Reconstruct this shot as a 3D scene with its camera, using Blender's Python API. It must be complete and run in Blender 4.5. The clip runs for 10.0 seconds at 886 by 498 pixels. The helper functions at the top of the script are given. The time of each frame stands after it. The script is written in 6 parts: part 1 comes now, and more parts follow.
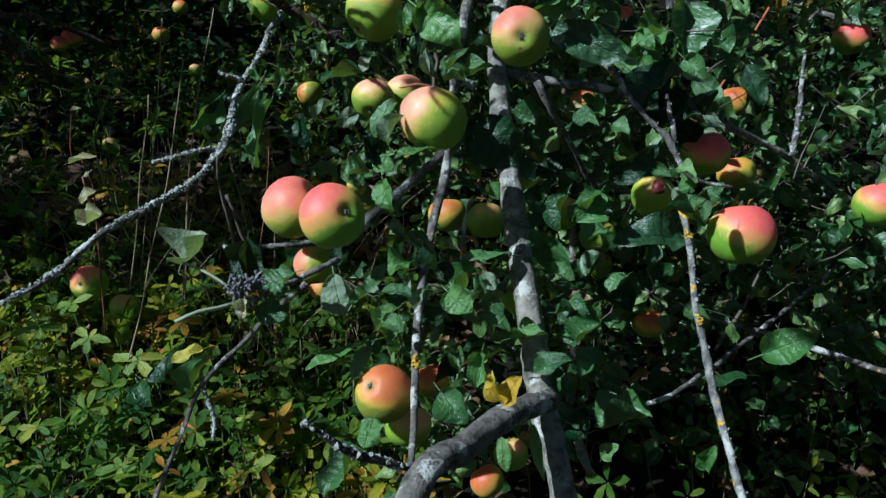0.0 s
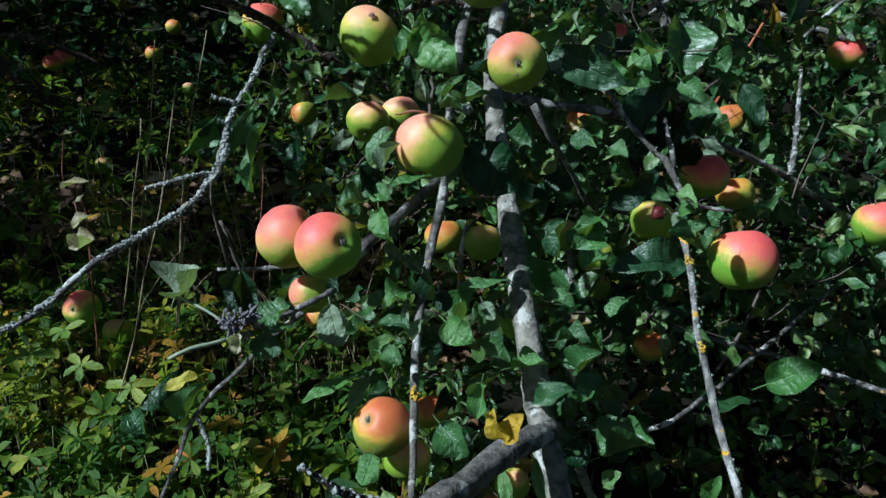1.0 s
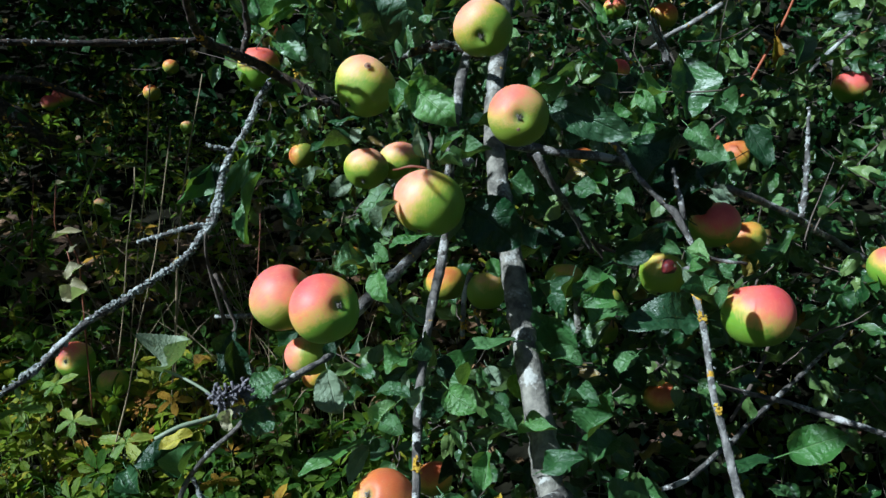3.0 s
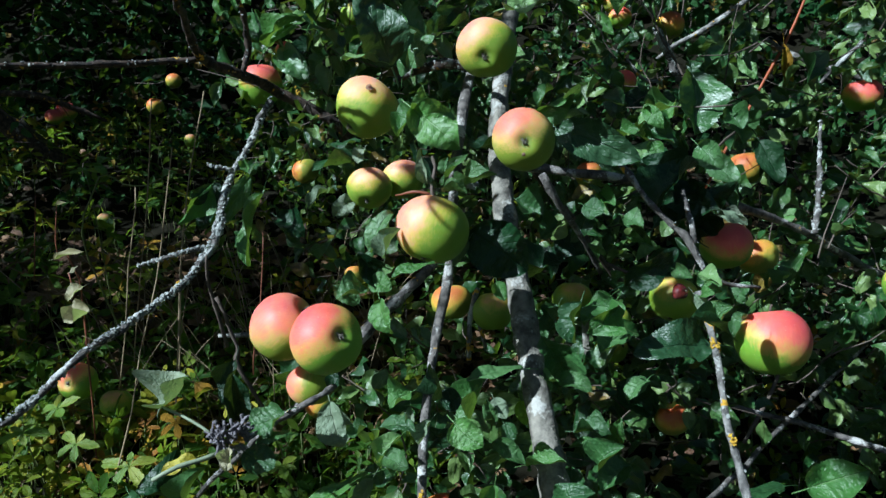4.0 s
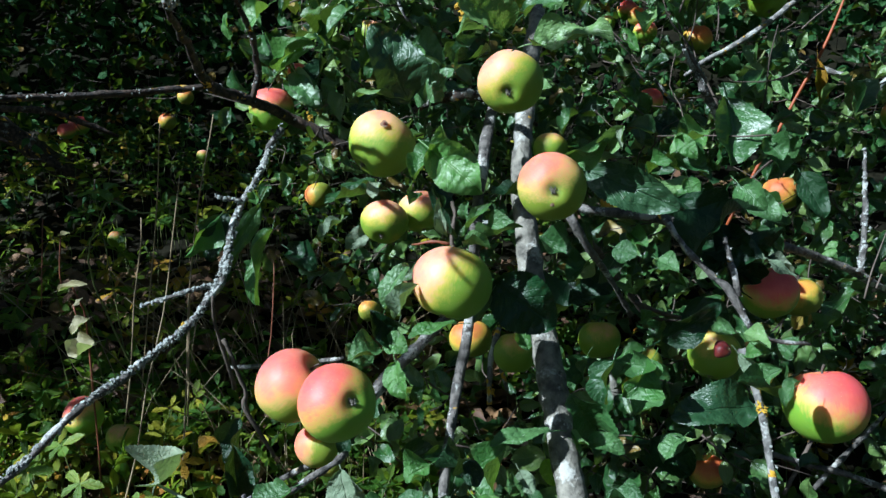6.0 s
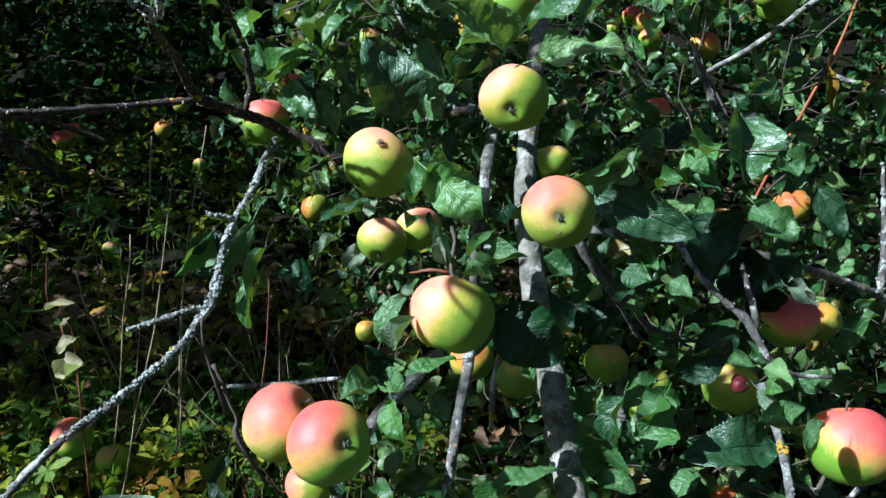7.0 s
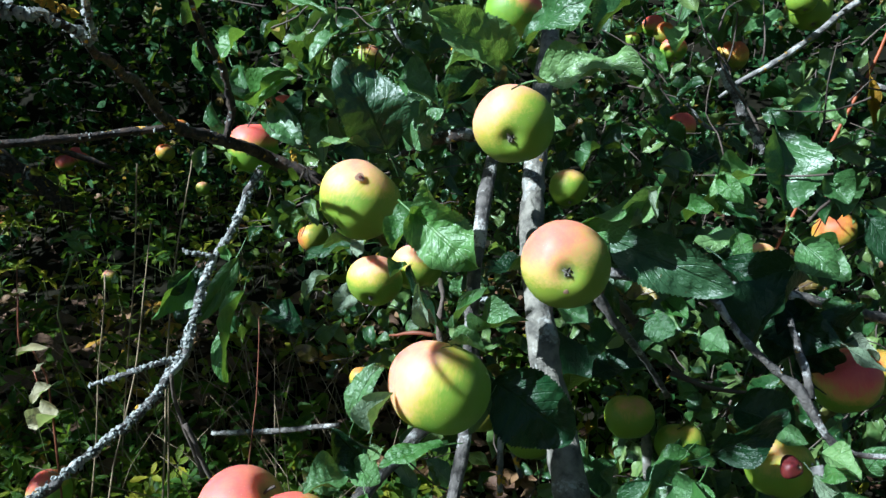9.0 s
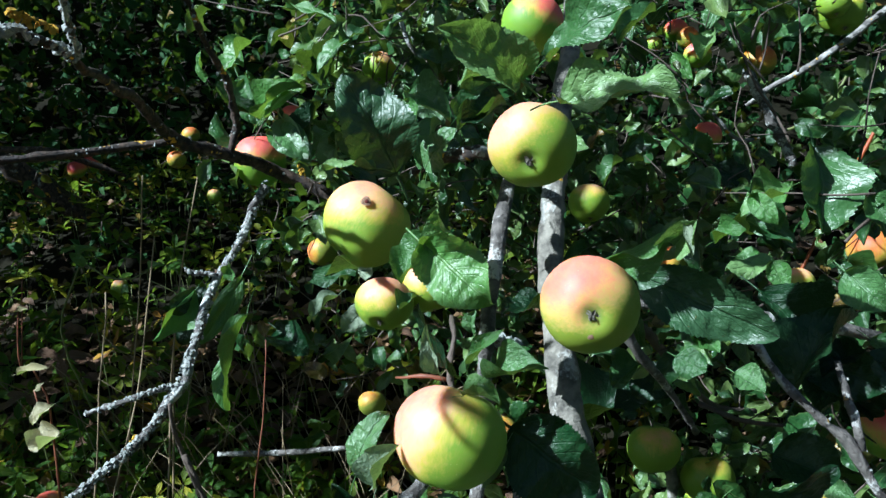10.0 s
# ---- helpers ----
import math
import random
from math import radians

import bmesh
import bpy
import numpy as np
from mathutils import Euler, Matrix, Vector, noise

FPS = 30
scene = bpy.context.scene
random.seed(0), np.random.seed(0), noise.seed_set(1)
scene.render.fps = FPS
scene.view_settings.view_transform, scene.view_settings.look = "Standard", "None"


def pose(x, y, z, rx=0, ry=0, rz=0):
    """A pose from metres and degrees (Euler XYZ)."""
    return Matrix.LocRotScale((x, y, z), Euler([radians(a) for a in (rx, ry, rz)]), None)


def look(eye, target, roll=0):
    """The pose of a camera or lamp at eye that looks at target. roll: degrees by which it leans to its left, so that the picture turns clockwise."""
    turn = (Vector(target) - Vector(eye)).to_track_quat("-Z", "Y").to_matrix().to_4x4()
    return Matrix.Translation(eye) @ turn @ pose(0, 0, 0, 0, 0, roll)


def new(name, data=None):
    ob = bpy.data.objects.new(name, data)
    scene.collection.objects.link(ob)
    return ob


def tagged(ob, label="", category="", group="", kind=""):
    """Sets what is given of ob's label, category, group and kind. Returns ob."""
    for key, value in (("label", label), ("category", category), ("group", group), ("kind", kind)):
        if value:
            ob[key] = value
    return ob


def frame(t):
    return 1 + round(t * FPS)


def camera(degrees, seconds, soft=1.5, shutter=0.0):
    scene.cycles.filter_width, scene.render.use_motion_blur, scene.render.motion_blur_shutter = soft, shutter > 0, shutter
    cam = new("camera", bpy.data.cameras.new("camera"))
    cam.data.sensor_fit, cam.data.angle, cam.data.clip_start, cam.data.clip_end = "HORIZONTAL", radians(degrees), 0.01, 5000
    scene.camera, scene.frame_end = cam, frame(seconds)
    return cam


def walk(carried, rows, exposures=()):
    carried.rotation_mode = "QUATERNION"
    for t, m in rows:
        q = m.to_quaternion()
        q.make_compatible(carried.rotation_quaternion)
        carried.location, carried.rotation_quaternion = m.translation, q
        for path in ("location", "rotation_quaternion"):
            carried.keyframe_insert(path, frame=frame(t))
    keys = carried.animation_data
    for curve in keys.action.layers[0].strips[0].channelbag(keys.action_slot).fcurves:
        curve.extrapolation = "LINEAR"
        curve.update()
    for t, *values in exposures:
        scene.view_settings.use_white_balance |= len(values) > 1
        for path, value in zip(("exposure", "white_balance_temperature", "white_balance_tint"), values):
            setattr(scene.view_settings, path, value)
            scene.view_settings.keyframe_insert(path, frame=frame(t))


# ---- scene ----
cam = camera(62.0, 10.0, 1.45)
PATH = [
    (0, (0.035, -0.036, 0.968), (-0.02, 1.921, 0.557), -0.5),
    (0.5, (0.034, -0.028, 0.976), (-0.016, 1.931, 0.577), -0.7),
    (1, (0.032, -0.019, 0.986), (-0.01, 1.943, 0.603), -1.0),
    (1.5, (0.032, -0.009, 0.995), (-0.008, 1.957, 0.63), -1.2),
    (2, (0.034, 0.003, 1.004), (-0.009, 1.972, 0.659), -1.3),
    (2.5, (0.033, 0.013, 1.011), (-0.01, 1.984, 0.68), -1.6),
    (4, (0.037, 0.048, 1.041), (-0.029, 2.023, 0.732), -2.5),
    (4.5, (0.036, 0.062, 1.053), (-0.042, 2.036, 0.744), -2.6),
    (5, (0.033, 0.077, 1.065), (-0.057, 2.052, 0.758), -2.6),
    (5.5, (0.032, 0.096, 1.074), (-0.071, 2.07, 0.77), -2.6),
    (7, (0.033, 0.167, 1.102), (-0.08, 2.141, 0.805), -2.7),
    (7.5, (0.039, 0.194, 1.106), (-0.082, 2.169, 0.818), -2.9),
    (8, (0.051, 0.227, 1.109), (-0.091, 2.203, 0.834), -3.1),
    (8.5, (0.055, 0.255, 1.116), (-0.097, 2.23, 0.844), -3.4),
    (9, (0.058, 0.287, 1.119), (-0.116, 2.262, 0.859), -3.6),
    (9.5, (0.058, 0.314, 1.128), (-0.137, 2.287, 0.869), -3.6),
    (10, (0.058, 0.34, 1.137), (-0.159, 2.312, 0.882), -3.6),
]
walk(cam, [(t, look(eye, target, roll)) for t, eye, target, roll in PATH],
     [(0.0, 0.12, 5130, 3), (2.5, 0.30, 5160, 3), (5.5, 0.62, 5190, 4), (7.5, 0.84, 5190, 4), (10.0, 0.94, 5190, 4)])

# ---- world and sun ----
TO_SUN = Vector((-0.63, -0.43, 0.65)).normalized()
world = bpy.data.worlds.new("sky")
scene.world = world
world.use_nodes = True
wn = world.node_tree
sky = wn.nodes.new("ShaderNodeTexSky")
sky.sky_type = "NISHITA"
sky.sun_disc = False
sky.sun_elevation = math.asin(TO_SUN.z)
sky.sun_rotation = math.atan2(TO_SUN.x, TO_SUN.y)
wn.links.new(sky.outputs[0], wn.nodes["Background"].inputs[0])
wn.nodes["Background"].inputs[1].default_value = 0.023
sun_data = bpy.data.lights.new("sun", "SUN")
sun_data.energy, sun_data.angle, sun_data.color = 5.6, radians(0.53), (1.0, 0.97, 0.92)
sun = new("sun", sun_data)
sun.matrix_world = look((0, 0, 0), -TO_SUN)


# ---- materials ----
class Nodes:
    """Short ways to lay out a node material."""

    def __init__(self, name):
        self.mat = bpy.data.materials.new(name)
        self.mat.use_nodes = True
        self.tree = self.mat.node_tree
        self.bsdf = self.tree.nodes["Principled BSDF"]
        self.out = self.tree.nodes["Material Output"]

    def node(self, kind, operation=None, use_clamp=None, data_type=None, blend_type=None, attribute_type=None, attribute_name=None):
        n = self.tree.nodes.new(kind)
        if operation is not None:
            n.operation = operation
        if use_clamp is not None:
            n.use_clamp = use_clamp
        if data_type is not None:
            n.data_type = data_type
        if blend_type is not None:
            n.blend_type = blend_type
        if attribute_type is not None:
            n.attribute_type = attribute_type
        if attribute_name is not None:
            n.attribute_name = attribute_name
        return n

    def link(self, a, b):
        self.tree.links.new(a, b)

    def noise(self, coord, scale, detail=4.0, rough=0.55):
        n = self.node("ShaderNodeTexNoise")
        n.inputs["Scale"].default_value = scale
        n.inputs["Detail"].default_value = detail
        n.inputs["Roughness"].default_value = rough
        if coord is not None:
            self.link(coord, n.inputs["Vector"])
        return n.outputs["Fac"]

    def ramp(self, fac, stops):
        n = self.node("ShaderNodeValToRGB")
        el = n.color_ramp.elements
        while len(el) < len(stops):
            el.new(0.5)
        for e, (pos, col) in zip(el, stops):
            e.position = pos
            e.color = (*col, 1) if len(col) == 3 else col
        self.link(fac, n.inputs[0])
        return n.outputs[0]

    def math(self, op, a, b=None, clamp=False):
        n = self.node("ShaderNodeMath", operation=op, use_clamp=clamp)
        for i, v in enumerate((a, b)):
            if v is None:
                continue
            if isinstance(v, (int, float)):
                n.inputs[i].default_value = v
            else:
                self.link(v, n.inputs[i])
        return n.outputs[0]

    def mix(self, fac, a, b, blend="MIX"):
        n = self.node("ShaderNodeMix", data_type="RGBA", blend_type=blend)
        for i, v in ((0, fac), (6, a), (7, b)):
            if isinstance(v, (int, float)):
                n.inputs[i].default_value = v
            elif isinstance(v, tuple):
                n.inputs[i].default_value = (*v, 1)
            else:
                self.link(v, n.inputs[i])
        return n.outputs[2]

    def bump(self, height, strength, distance):
        n = self.node("ShaderNodeBump")
        n.inputs["Strength"].default_value = strength
        n.inputs["Distance"].default_value = distance
        self.link(height, n.inputs["Height"])
        self.link(n.outputs[0], self.bsdf.inputs["Normal"])
        return n.outputs[0]

    def coord(self, which="Object"):
        return self.node("ShaderNodeTexCoord").outputs[which]

    def random(self, island=False):
        if island:
            return self.node("ShaderNodeNewGeometry").outputs["Random Per Island"]
        return self.node("ShaderNodeObjectInfo").outputs["Random"]


def bark_material(name, base, pale, pale_at, orange_at, scale=1.0, deep=0.32, shift=0.0):
    """Bark with pale crusts and orange lichen spots."""
    m = Nodes(name)
    c = m.coord()
    fine = m.noise(c, 260 * scale, 6, 0.65)
    mid = m.noise(c, 70 * scale, 4)
    large = m.noise(c, 28 * scale, 3)
    dark = tuple(v * deep for v in base)
    col = m.ramp(mid, [(0.36 + shift, dark), (0.54 + shift, base), (0.70 + shift, tuple(min(1, v * 1.35) for v in base))])
    col = m.mix(m.math("MULTIPLY", fine, 0.5), col, tuple(v * 0.35 for v in base))
    crust = m.math("ADD", m.math("MULTIPLY", large, 0.7), m.math("MULTIPLY", fine, 0.3))
    mask = m.ramp(crust, [(pale_at, (0, 0, 0)), (pale_at + 0.05, (1, 1, 1))])
    col = m.mix(mask, col, pale)
    spots = m.noise(c, 45 * scale, 2)
    mask2 = m.ramp(spots, [(orange_at, (0, 0, 0)), (orange_at + 0.03, (1, 1, 1))])
    col = m.mix(mask2, col, (0.62, 0.36, 0.02))
    m.link(col, m.bsdf.inputs["Base Color"])
    m.bsdf.inputs["Roughness"].default_value = 0.75
    m.bump(m.math("ADD", m.math("MULTIPLY", fine, 0.6), mid), 1.0, 0.004)
    return m.mat


def leaf_material(name, dark, light, under, gloss=0.38, glow_through=0.3, spots=0.0, island=False, shine=0.55, dry=0.0):
    """A leaf blade with side veins, uneven colour and light coming through."""
    m = Nodes(name)
    uv = m.coord("UV")
    sep = m.node("ShaderNodeSeparateXYZ")
    m.link(uv, sep.inputs[0])
    across = m.math("ABSOLUTE", m.math("SUBTRACT", sep.outputs[0], 0.5))
    along = sep.outputs[1]
    rand = m.random(island)
    wave = m.math("SINE", m.math("MULTIPLY", m.math("SUBTRACT", along, m.math("MULTIPLY", across, 0.75)), 50.0))
    vein = m.ramp(wave, [(0.80, (0, 0, 0)), (1.0, (1, 1, 1))])
    rib = m.ramp(across, [(0.012, (1, 1, 1)), (0.035, (0, 0, 0))])
    veins = m.math("MAXIMUM", m.math("MULTIPLY", vein, 0.25), rib)
    c = m.coord("Object")
    blotch = m.noise(c, 55 if island else 4.0, 3)
    fine = m.noise(c, 420 if island else 30.0, 4)
    tone = m.math("ADD", m.math("MULTIPLY", rand, 0.65), m.math("MULTIPLY", blotch, 0.5))
    col = m.ramp(tone, [(0.15, dark), (0.56, light), (0.90, under)])
    rim = m.ramp(across, [(0.465, (0, 0, 0)), (0.495, (1, 1, 1))])
    col = m.mix(m.math("MULTIPLY", m.math("MAXIMUM", veins, rim), 0.36), col, under)
    if dry:
        old = m.ramp(rand, [(dry, (1, 1, 1)), (dry + 0.004, (0, 0, 0))])
        col = m.mix(m.math("MULTIPLY", old, 0.85), col, m.ramp(blotch, [(0.35, (0.10, 0.045, 0.015)), (0.65, (0.30, 0.22, 0.04))]))
    if spots:
        sp = m.ramp(fine, [(0.70 - spots, (0, 0, 0)), (0.74 - spots, (1, 1, 1))])
        col = m.mix(m.math("MULTIPLY", sp, 0.6), col, (0.16, 0.075, 0.02))
    m.link(col, m.bsdf.inputs["Base Color"])
    m.link(m.math("ADD", gloss - 0.12, m.math("MULTIPLY", fine, 0.2)), m.bsdf.inputs["Roughness"])
    m.bsdf.inputs["Specular IOR Level"].default_value = shine
    pucker = m.noise(c, 150 if island else 11.0, 3)
    h = m.math("ADD", m.math("MULTIPLY", veins, -0.8), m.math("ADD", m.math("MULTIPLY", fine, 0.5), m.math("MULTIPLY", pucker, 1.6)))
    nrm = m.bump(h, 0.9, 0.0015)
    tl = m.node("ShaderNodeBsdfTranslucent")
    warm = m.mix(0.6, col, (0.35, 0.55, 0.03), "MIX")
    m.link(warm, tl.inputs[0])
    m.link(nrm, tl.inputs["Normal"])
    mixer = m.node("ShaderNodeMixShader")
    mixer.inputs[0].default_value = glow_through
    m.link(m.bsdf.outputs[0], mixer.inputs[1])
    m.link(tl.outputs[0], mixer.inputs[2])
    m.link(mixer.outputs[0], m.out.inputs[0])
    return m.mat


def apple_material(name, ground_col, mid_col, blush_col, russet=0.0):
    """Apple skin: ground colour, blush on the sunny side, streaks and lenticels."""
    m = Nodes(name)
    c = m.coord()
    sep = m.node("ShaderNodeSeparateXYZ")
    m.link(c, sep.inputs[0])
    info = m.node("ShaderNodeAttribute", attribute_type="OBJECT", attribute_name="blush")
    mapping = m.node("ShaderNodeMapping")
    mapping.inputs["Scale"].default_value = (5.0, 5.0, 1.2)
    m.link(c, mapping.inputs[0])
    streak = m.noise(mapping.outputs[0], 3.0, 5, 0.6)
    soft = m.noise(c, 1.6, 2)
    aim = m.node("ShaderNodeAttribute", attribute_type="OBJECT", attribute_name="sunny_side")
    dot_node = m.node("ShaderNodeVectorMath", operation="DOT_PRODUCT")
    m.link(c, dot_node.inputs[0])
    m.link(aim.outputs["Vector"], dot_node.inputs[1])
    side = m.math("ADD", m.math("MULTIPLY", dot_node.outputs["Value"], 0.60), m.math("MULTIPLY", soft, 0.44))
    side = m.math("ADD", side, m.math("SUBTRACT", m.math("MULTIPLY", streak, 0.24), 0.04))
    side = m.math("ADD", side, info.outputs["Fac"])
    col = m.ramp(side, [(0.34, ground_col), (0.50, mid_col), (0.70, blush_col), (0.98, (blush_col[0] * 0.85, blush_col[1] * 0.5, blush_col[2] * 0.75))])
    stripe = m.ramp(m.noise(mapping.outputs[0], 6.0, 3, 0.5), [(0.46, (0, 0, 0)), (0.78, (1, 1, 1))])
    stripe = m.math("MULTIPLY", m.math("MULTIPLY", stripe, 0.18 + russet * 5), m.math("MULTIPLY", side, 1.2, True))
    col = m.mix(stripe, col, tuple(v * 0.75 for v in blush_col))
    spots = m.node("ShaderNodeTexVoronoi")
    spots.inputs["Scale"].default_value = 9.0
    m.link(c, spots.inputs["Vector"])
    dot = m.ramp(spots.outputs["Distance"], [(0.05, (1, 1, 1)), (0.10, (0, 0, 0))])
    col = m.mix(m.math("MULTIPLY", dot, 0.35), col, (0.70, 0.62, 0.36))
    rough = m.noise(c, 7.0, 4)
    scar = m.ramp(rough, [(0.66, (0, 0, 0)), (0.72, (1, 1, 1))])
    col = m.mix(m.math("MULTIPLY", scar, 0.08 + russet), col, (0.30, 0.20, 0.08))
    flat = m.node("ShaderNodeVectorMath", operation="MULTIPLY")
    flat.inputs[1].default_value = (1, 1, 0)
    m.link(c, flat.inputs[0])
    span = m.node("ShaderNodeVectorMath", operation="LENGTH")
    m.link(flat.outputs[0], span.inputs[0])
    ring = m.ramp(m.math("ADD", span.outputs["Value"], m.math("MULTIPLY", soft, 0.15)), [(0.16, (1, 1, 1)), (0.34, (0, 0, 0))])
    col = m.mix(m.math("MULTIPLY", ring, 0.62), col, (0.17, 0.23, 0.06))
    m.link(col, m.bsdf.inputs["Base Color"])
    m.link(m.math("ADD", 0.42, m.math("MULTIPLY", rough, 0.24)), m.bsdf.inputs["Roughness"])
    m.bsdf.inputs["Subsurface Weight"].default_value = 0.65
    m.bsdf.inputs["Subsurface Radius"].default_value = (1.0, 0.75, 0.25)
    m.bsdf.inputs["Subsurface Scale"].default_value = 0.013
    m.bump(m.math("ADD", m.math("MULTIPLY", rough, 0.4), m.math("MULTIPLY", dot, 0.3)), 0.04, 0.01)
    return m.mat


def plain_material(name, a, b, scale, rough=0.8, bump=0.4, random_tone=0.4):
    m = Nodes(name)
    c = m.coord()
    n = m.noise(c, scale, 5)
    fine = m.noise(c, scale * 6, 4)
    tone = m.math("ADD", m.math("MULTIPLY", n, 0.7), m.math("MULTIPLY", m.random(True), random_tone))
    col = m.ramp(tone, [(0.25, a), (0.8, b)])
    col = m.mix(m.math("MULTIPLY", fine, 0.45), col, tuple(v * 0.4 for v in a))
    m.link(col, m.bsdf.inputs["Base Color"])
    m.bsdf.inputs["Roughness"].default_value = rough
    m.bump(m.math("ADD", n, fine), bump, 0.002)
    return m.mat


BARK = bark_material("bark", (0.27, 0.255, 0.205), (0.45, 0.45, 0.40), 0.56, 0.74)
BARK_LICHEN = bark_material("lichened_bark", (0.14, 0.13, 0.115), (0.50, 0.52, 0.48), 0.50, 0.72, 1.4)
BARK_SPOTTED = bark_material("spotted_bark", (0.27, 0.26, 0.235), (0.46, 0.47, 0.43), 0.53, 0.635, 1.3)
# Deep blotches and orange spots also stand in for lit and shaded patches.
BARK_DARK = bark_material("dark_bark", (0.095, 0.062, 0.040), (0.30, 0.30, 0.26), 0.60, 0.65, 1.2, 0.10, 0.07)
BARK_GREY = bark_material("grey_brown_bark", (0.17, 0.155, 0.135), (0.48, 0.48, 0.44), 0.54, 0.69, 1.3, 0.22)
LICHEN = plain_material("grey_lichen", (0.33, 0.36, 0.33), (0.60, 0.63, 0.58), 300, 0.95, 0.8)
LICHEN_YELLOW = plain_material("yellow_lichen", (0.55, 0.30, 0.02), (0.80, 0.56, 0.05), 300, 0.95, 0.8)
LEAF = leaf_material("apple_leaf", (0.016, 0.062, 0.019), (0.052, 0.132, 0.035), (0.095, 0.20, 0.065), 0.38, 0.16, 0.015, False, 0.72)
# Lighter leaf green; on sunlit leaves some of the sunlight is in this colour.
LEAF_LIGHT = leaf_material("light_leaf", (0.046, 0.14, 0.028), (0.085, 0.21, 0.042), (0.19, 0.32, 0.11), 0.40, 0.24, 0.02, False, 0.72)
# Pale undersides, and leaves whitened by sun with that light in the colour.
LEAF_PALE = leaf_material("underside_and_lit_leaf", (0.16, 0.23, 0.13), (0.21, 0.28, 0.17), (0.32, 0.38, 0.25), 0.6, 0.2, 0.02)
# Leaves in shade: the shade is put into this near-black green.
LEAF_SHADED = leaf_material("shaded_leaf", (0.004, 0.019, 0.006), (0.007, 0.032, 0.009), (0.019, 0.054, 0.018), 0.42, 0.05, 0.01, False, 0.4)
# Glossy leaves in part shade, their dimness painted as a darker green.
LEAF_HALF_SHADED = leaf_material("half_shaded_leaf", (0.005, 0.025, 0.009), (0.011, 0.042, 0.014), (0.035, 0.085, 0.032), 0.44, 0.06, 0.01, False, 0.6)
LEAF_YELLOW = leaf_material("yellow_leaf", (0.55, 0.30, 0.02), (0.66, 0.46, 0.03), (0.55, 0.50, 0.06), 0.5, 0.35, 0.05)
# Backlit leaf: light shining through is put into the bright yellow-green.
LEAF_BACKLIT = leaf_material("backlit_leaf", (0.22, 0.36, 0.03), (0.32, 0.48, 0.06), (0.42, 0.55, 0.12), 0.4, 0.5)
FOLIAGE = leaf_material("foliage", (0.006, 0.032, 0.009), (0.028, 0.092, 0.020), (0.17, 0.25, 0.07), 0.36, 0.14, 0.02, True, 0.75, 0.05)
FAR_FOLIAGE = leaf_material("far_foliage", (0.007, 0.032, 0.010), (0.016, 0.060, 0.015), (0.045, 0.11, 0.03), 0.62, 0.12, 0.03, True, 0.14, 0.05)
CREEPER = leaf_material("creeper_leaf", (0.012, 0.044, 0.006), (0.042, 0.108, 0.011), (0.15, 0.22, 0.018), 0.5, 0.40, 0.03, True, 0.25)
CREEPER_AUTUMN = leaf_material("autumn_creeper", (0.16, 0.045, 0.015), (0.38, 0.18, 0.02), (0.50, 0.38, 0.03), 0.55, 0.35, 0.05, True, 0.25)
CREEPER_YELLOW = leaf_material("yellow_creeper", (0.07, 0.13, 0.010), (0.17, 0.22, 0.014), (0.38, 0.35, 0.022), 0.5, 0.40, 0.03, True, 0.25)
LEAF_CREAM = leaf_material("papery_leaf", (0.30, 0.26, 0.12), (0.45, 0.42, 0.22), (0.60, 0.56, 0.36), 0.6, 0.3, 0.05)
CREEPER_LIGHT = leaf_material("light_creeper", (0.07, 0.17, 0.02), (0.16, 0.26, 0.03), (0.36, 0.38, 0.05), 0.45, 0.3, 0.03)
LITTER = leaf_material("dry_leaf", (0.036, 0.018, 0.011), (0.10, 0.048, 0.022), (0.26, 0.15, 0.065), 0.7, 0.1, 0.03, True)
STRAW = plain_material("straw", (0.20, 0.145, 0.075), (0.40, 0.31, 0.18), 60, 0.7, 0.3)
RED_STEM = plain_material("red_stem", (0.24, 0.05, 0.015), (0.42, 0.105, 0.025), 60, 0.5, 0.3)
GREEN_STEM = plain_material("green_stem", (0.09, 0.13, 0.03), (0.20, 0.22, 0.07), 80, 0.6, 0.3)
DULL_STEM = plain_material("dull_red_stem", (0.13, 0.04, 0.02), (0.27, 0.09, 0.04), 60, 0.6, 0.3)
TWIG = plain_material("twig_bark", (0.065, 0.048, 0.036), (0.17, 0.135, 0.105), 90, 0.8, 0.6)
PALE_STEM = plain_material("pale_stem", (0.20, 0.26, 0.15), (0.36, 0.42, 0.27), 90, 0.6, 0.2)
BUD_GREY = plain_material("dry_buds", (0.13, 0.12, 0.13), (0.36, 0.34, 0.36), 250, 0.85, 0.8)
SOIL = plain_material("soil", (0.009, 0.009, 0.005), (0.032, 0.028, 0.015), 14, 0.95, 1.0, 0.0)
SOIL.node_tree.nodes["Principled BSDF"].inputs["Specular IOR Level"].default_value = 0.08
CALYX = plain_material("calyx", (0.16, 0.14, 0.10), (0.58, 0.54, 0.43), 200, 0.9, 0.8)
RUSSET = plain_material("russet", (0.22, 0.12, 0.07), (0.50, 0.32, 0.20), 400, 0.7, 0.5)
ROT = plain_material("rotten_flesh", (0.09, 0.010, 0.008), (0.20, 0.028, 0.016), 60, 0.35, 0.5)
APPLE = apple_material("apple_skin", (0.18, 0.34, 0.025), (0.60, 0.42, 0.09), (0.74, 0.18, 0.12))
WITHERED = apple_material("withered_skin", (0.05, 0.008, 0.008), (0.08, 0.011, 0.010), (0.11, 0.014, 0.012))
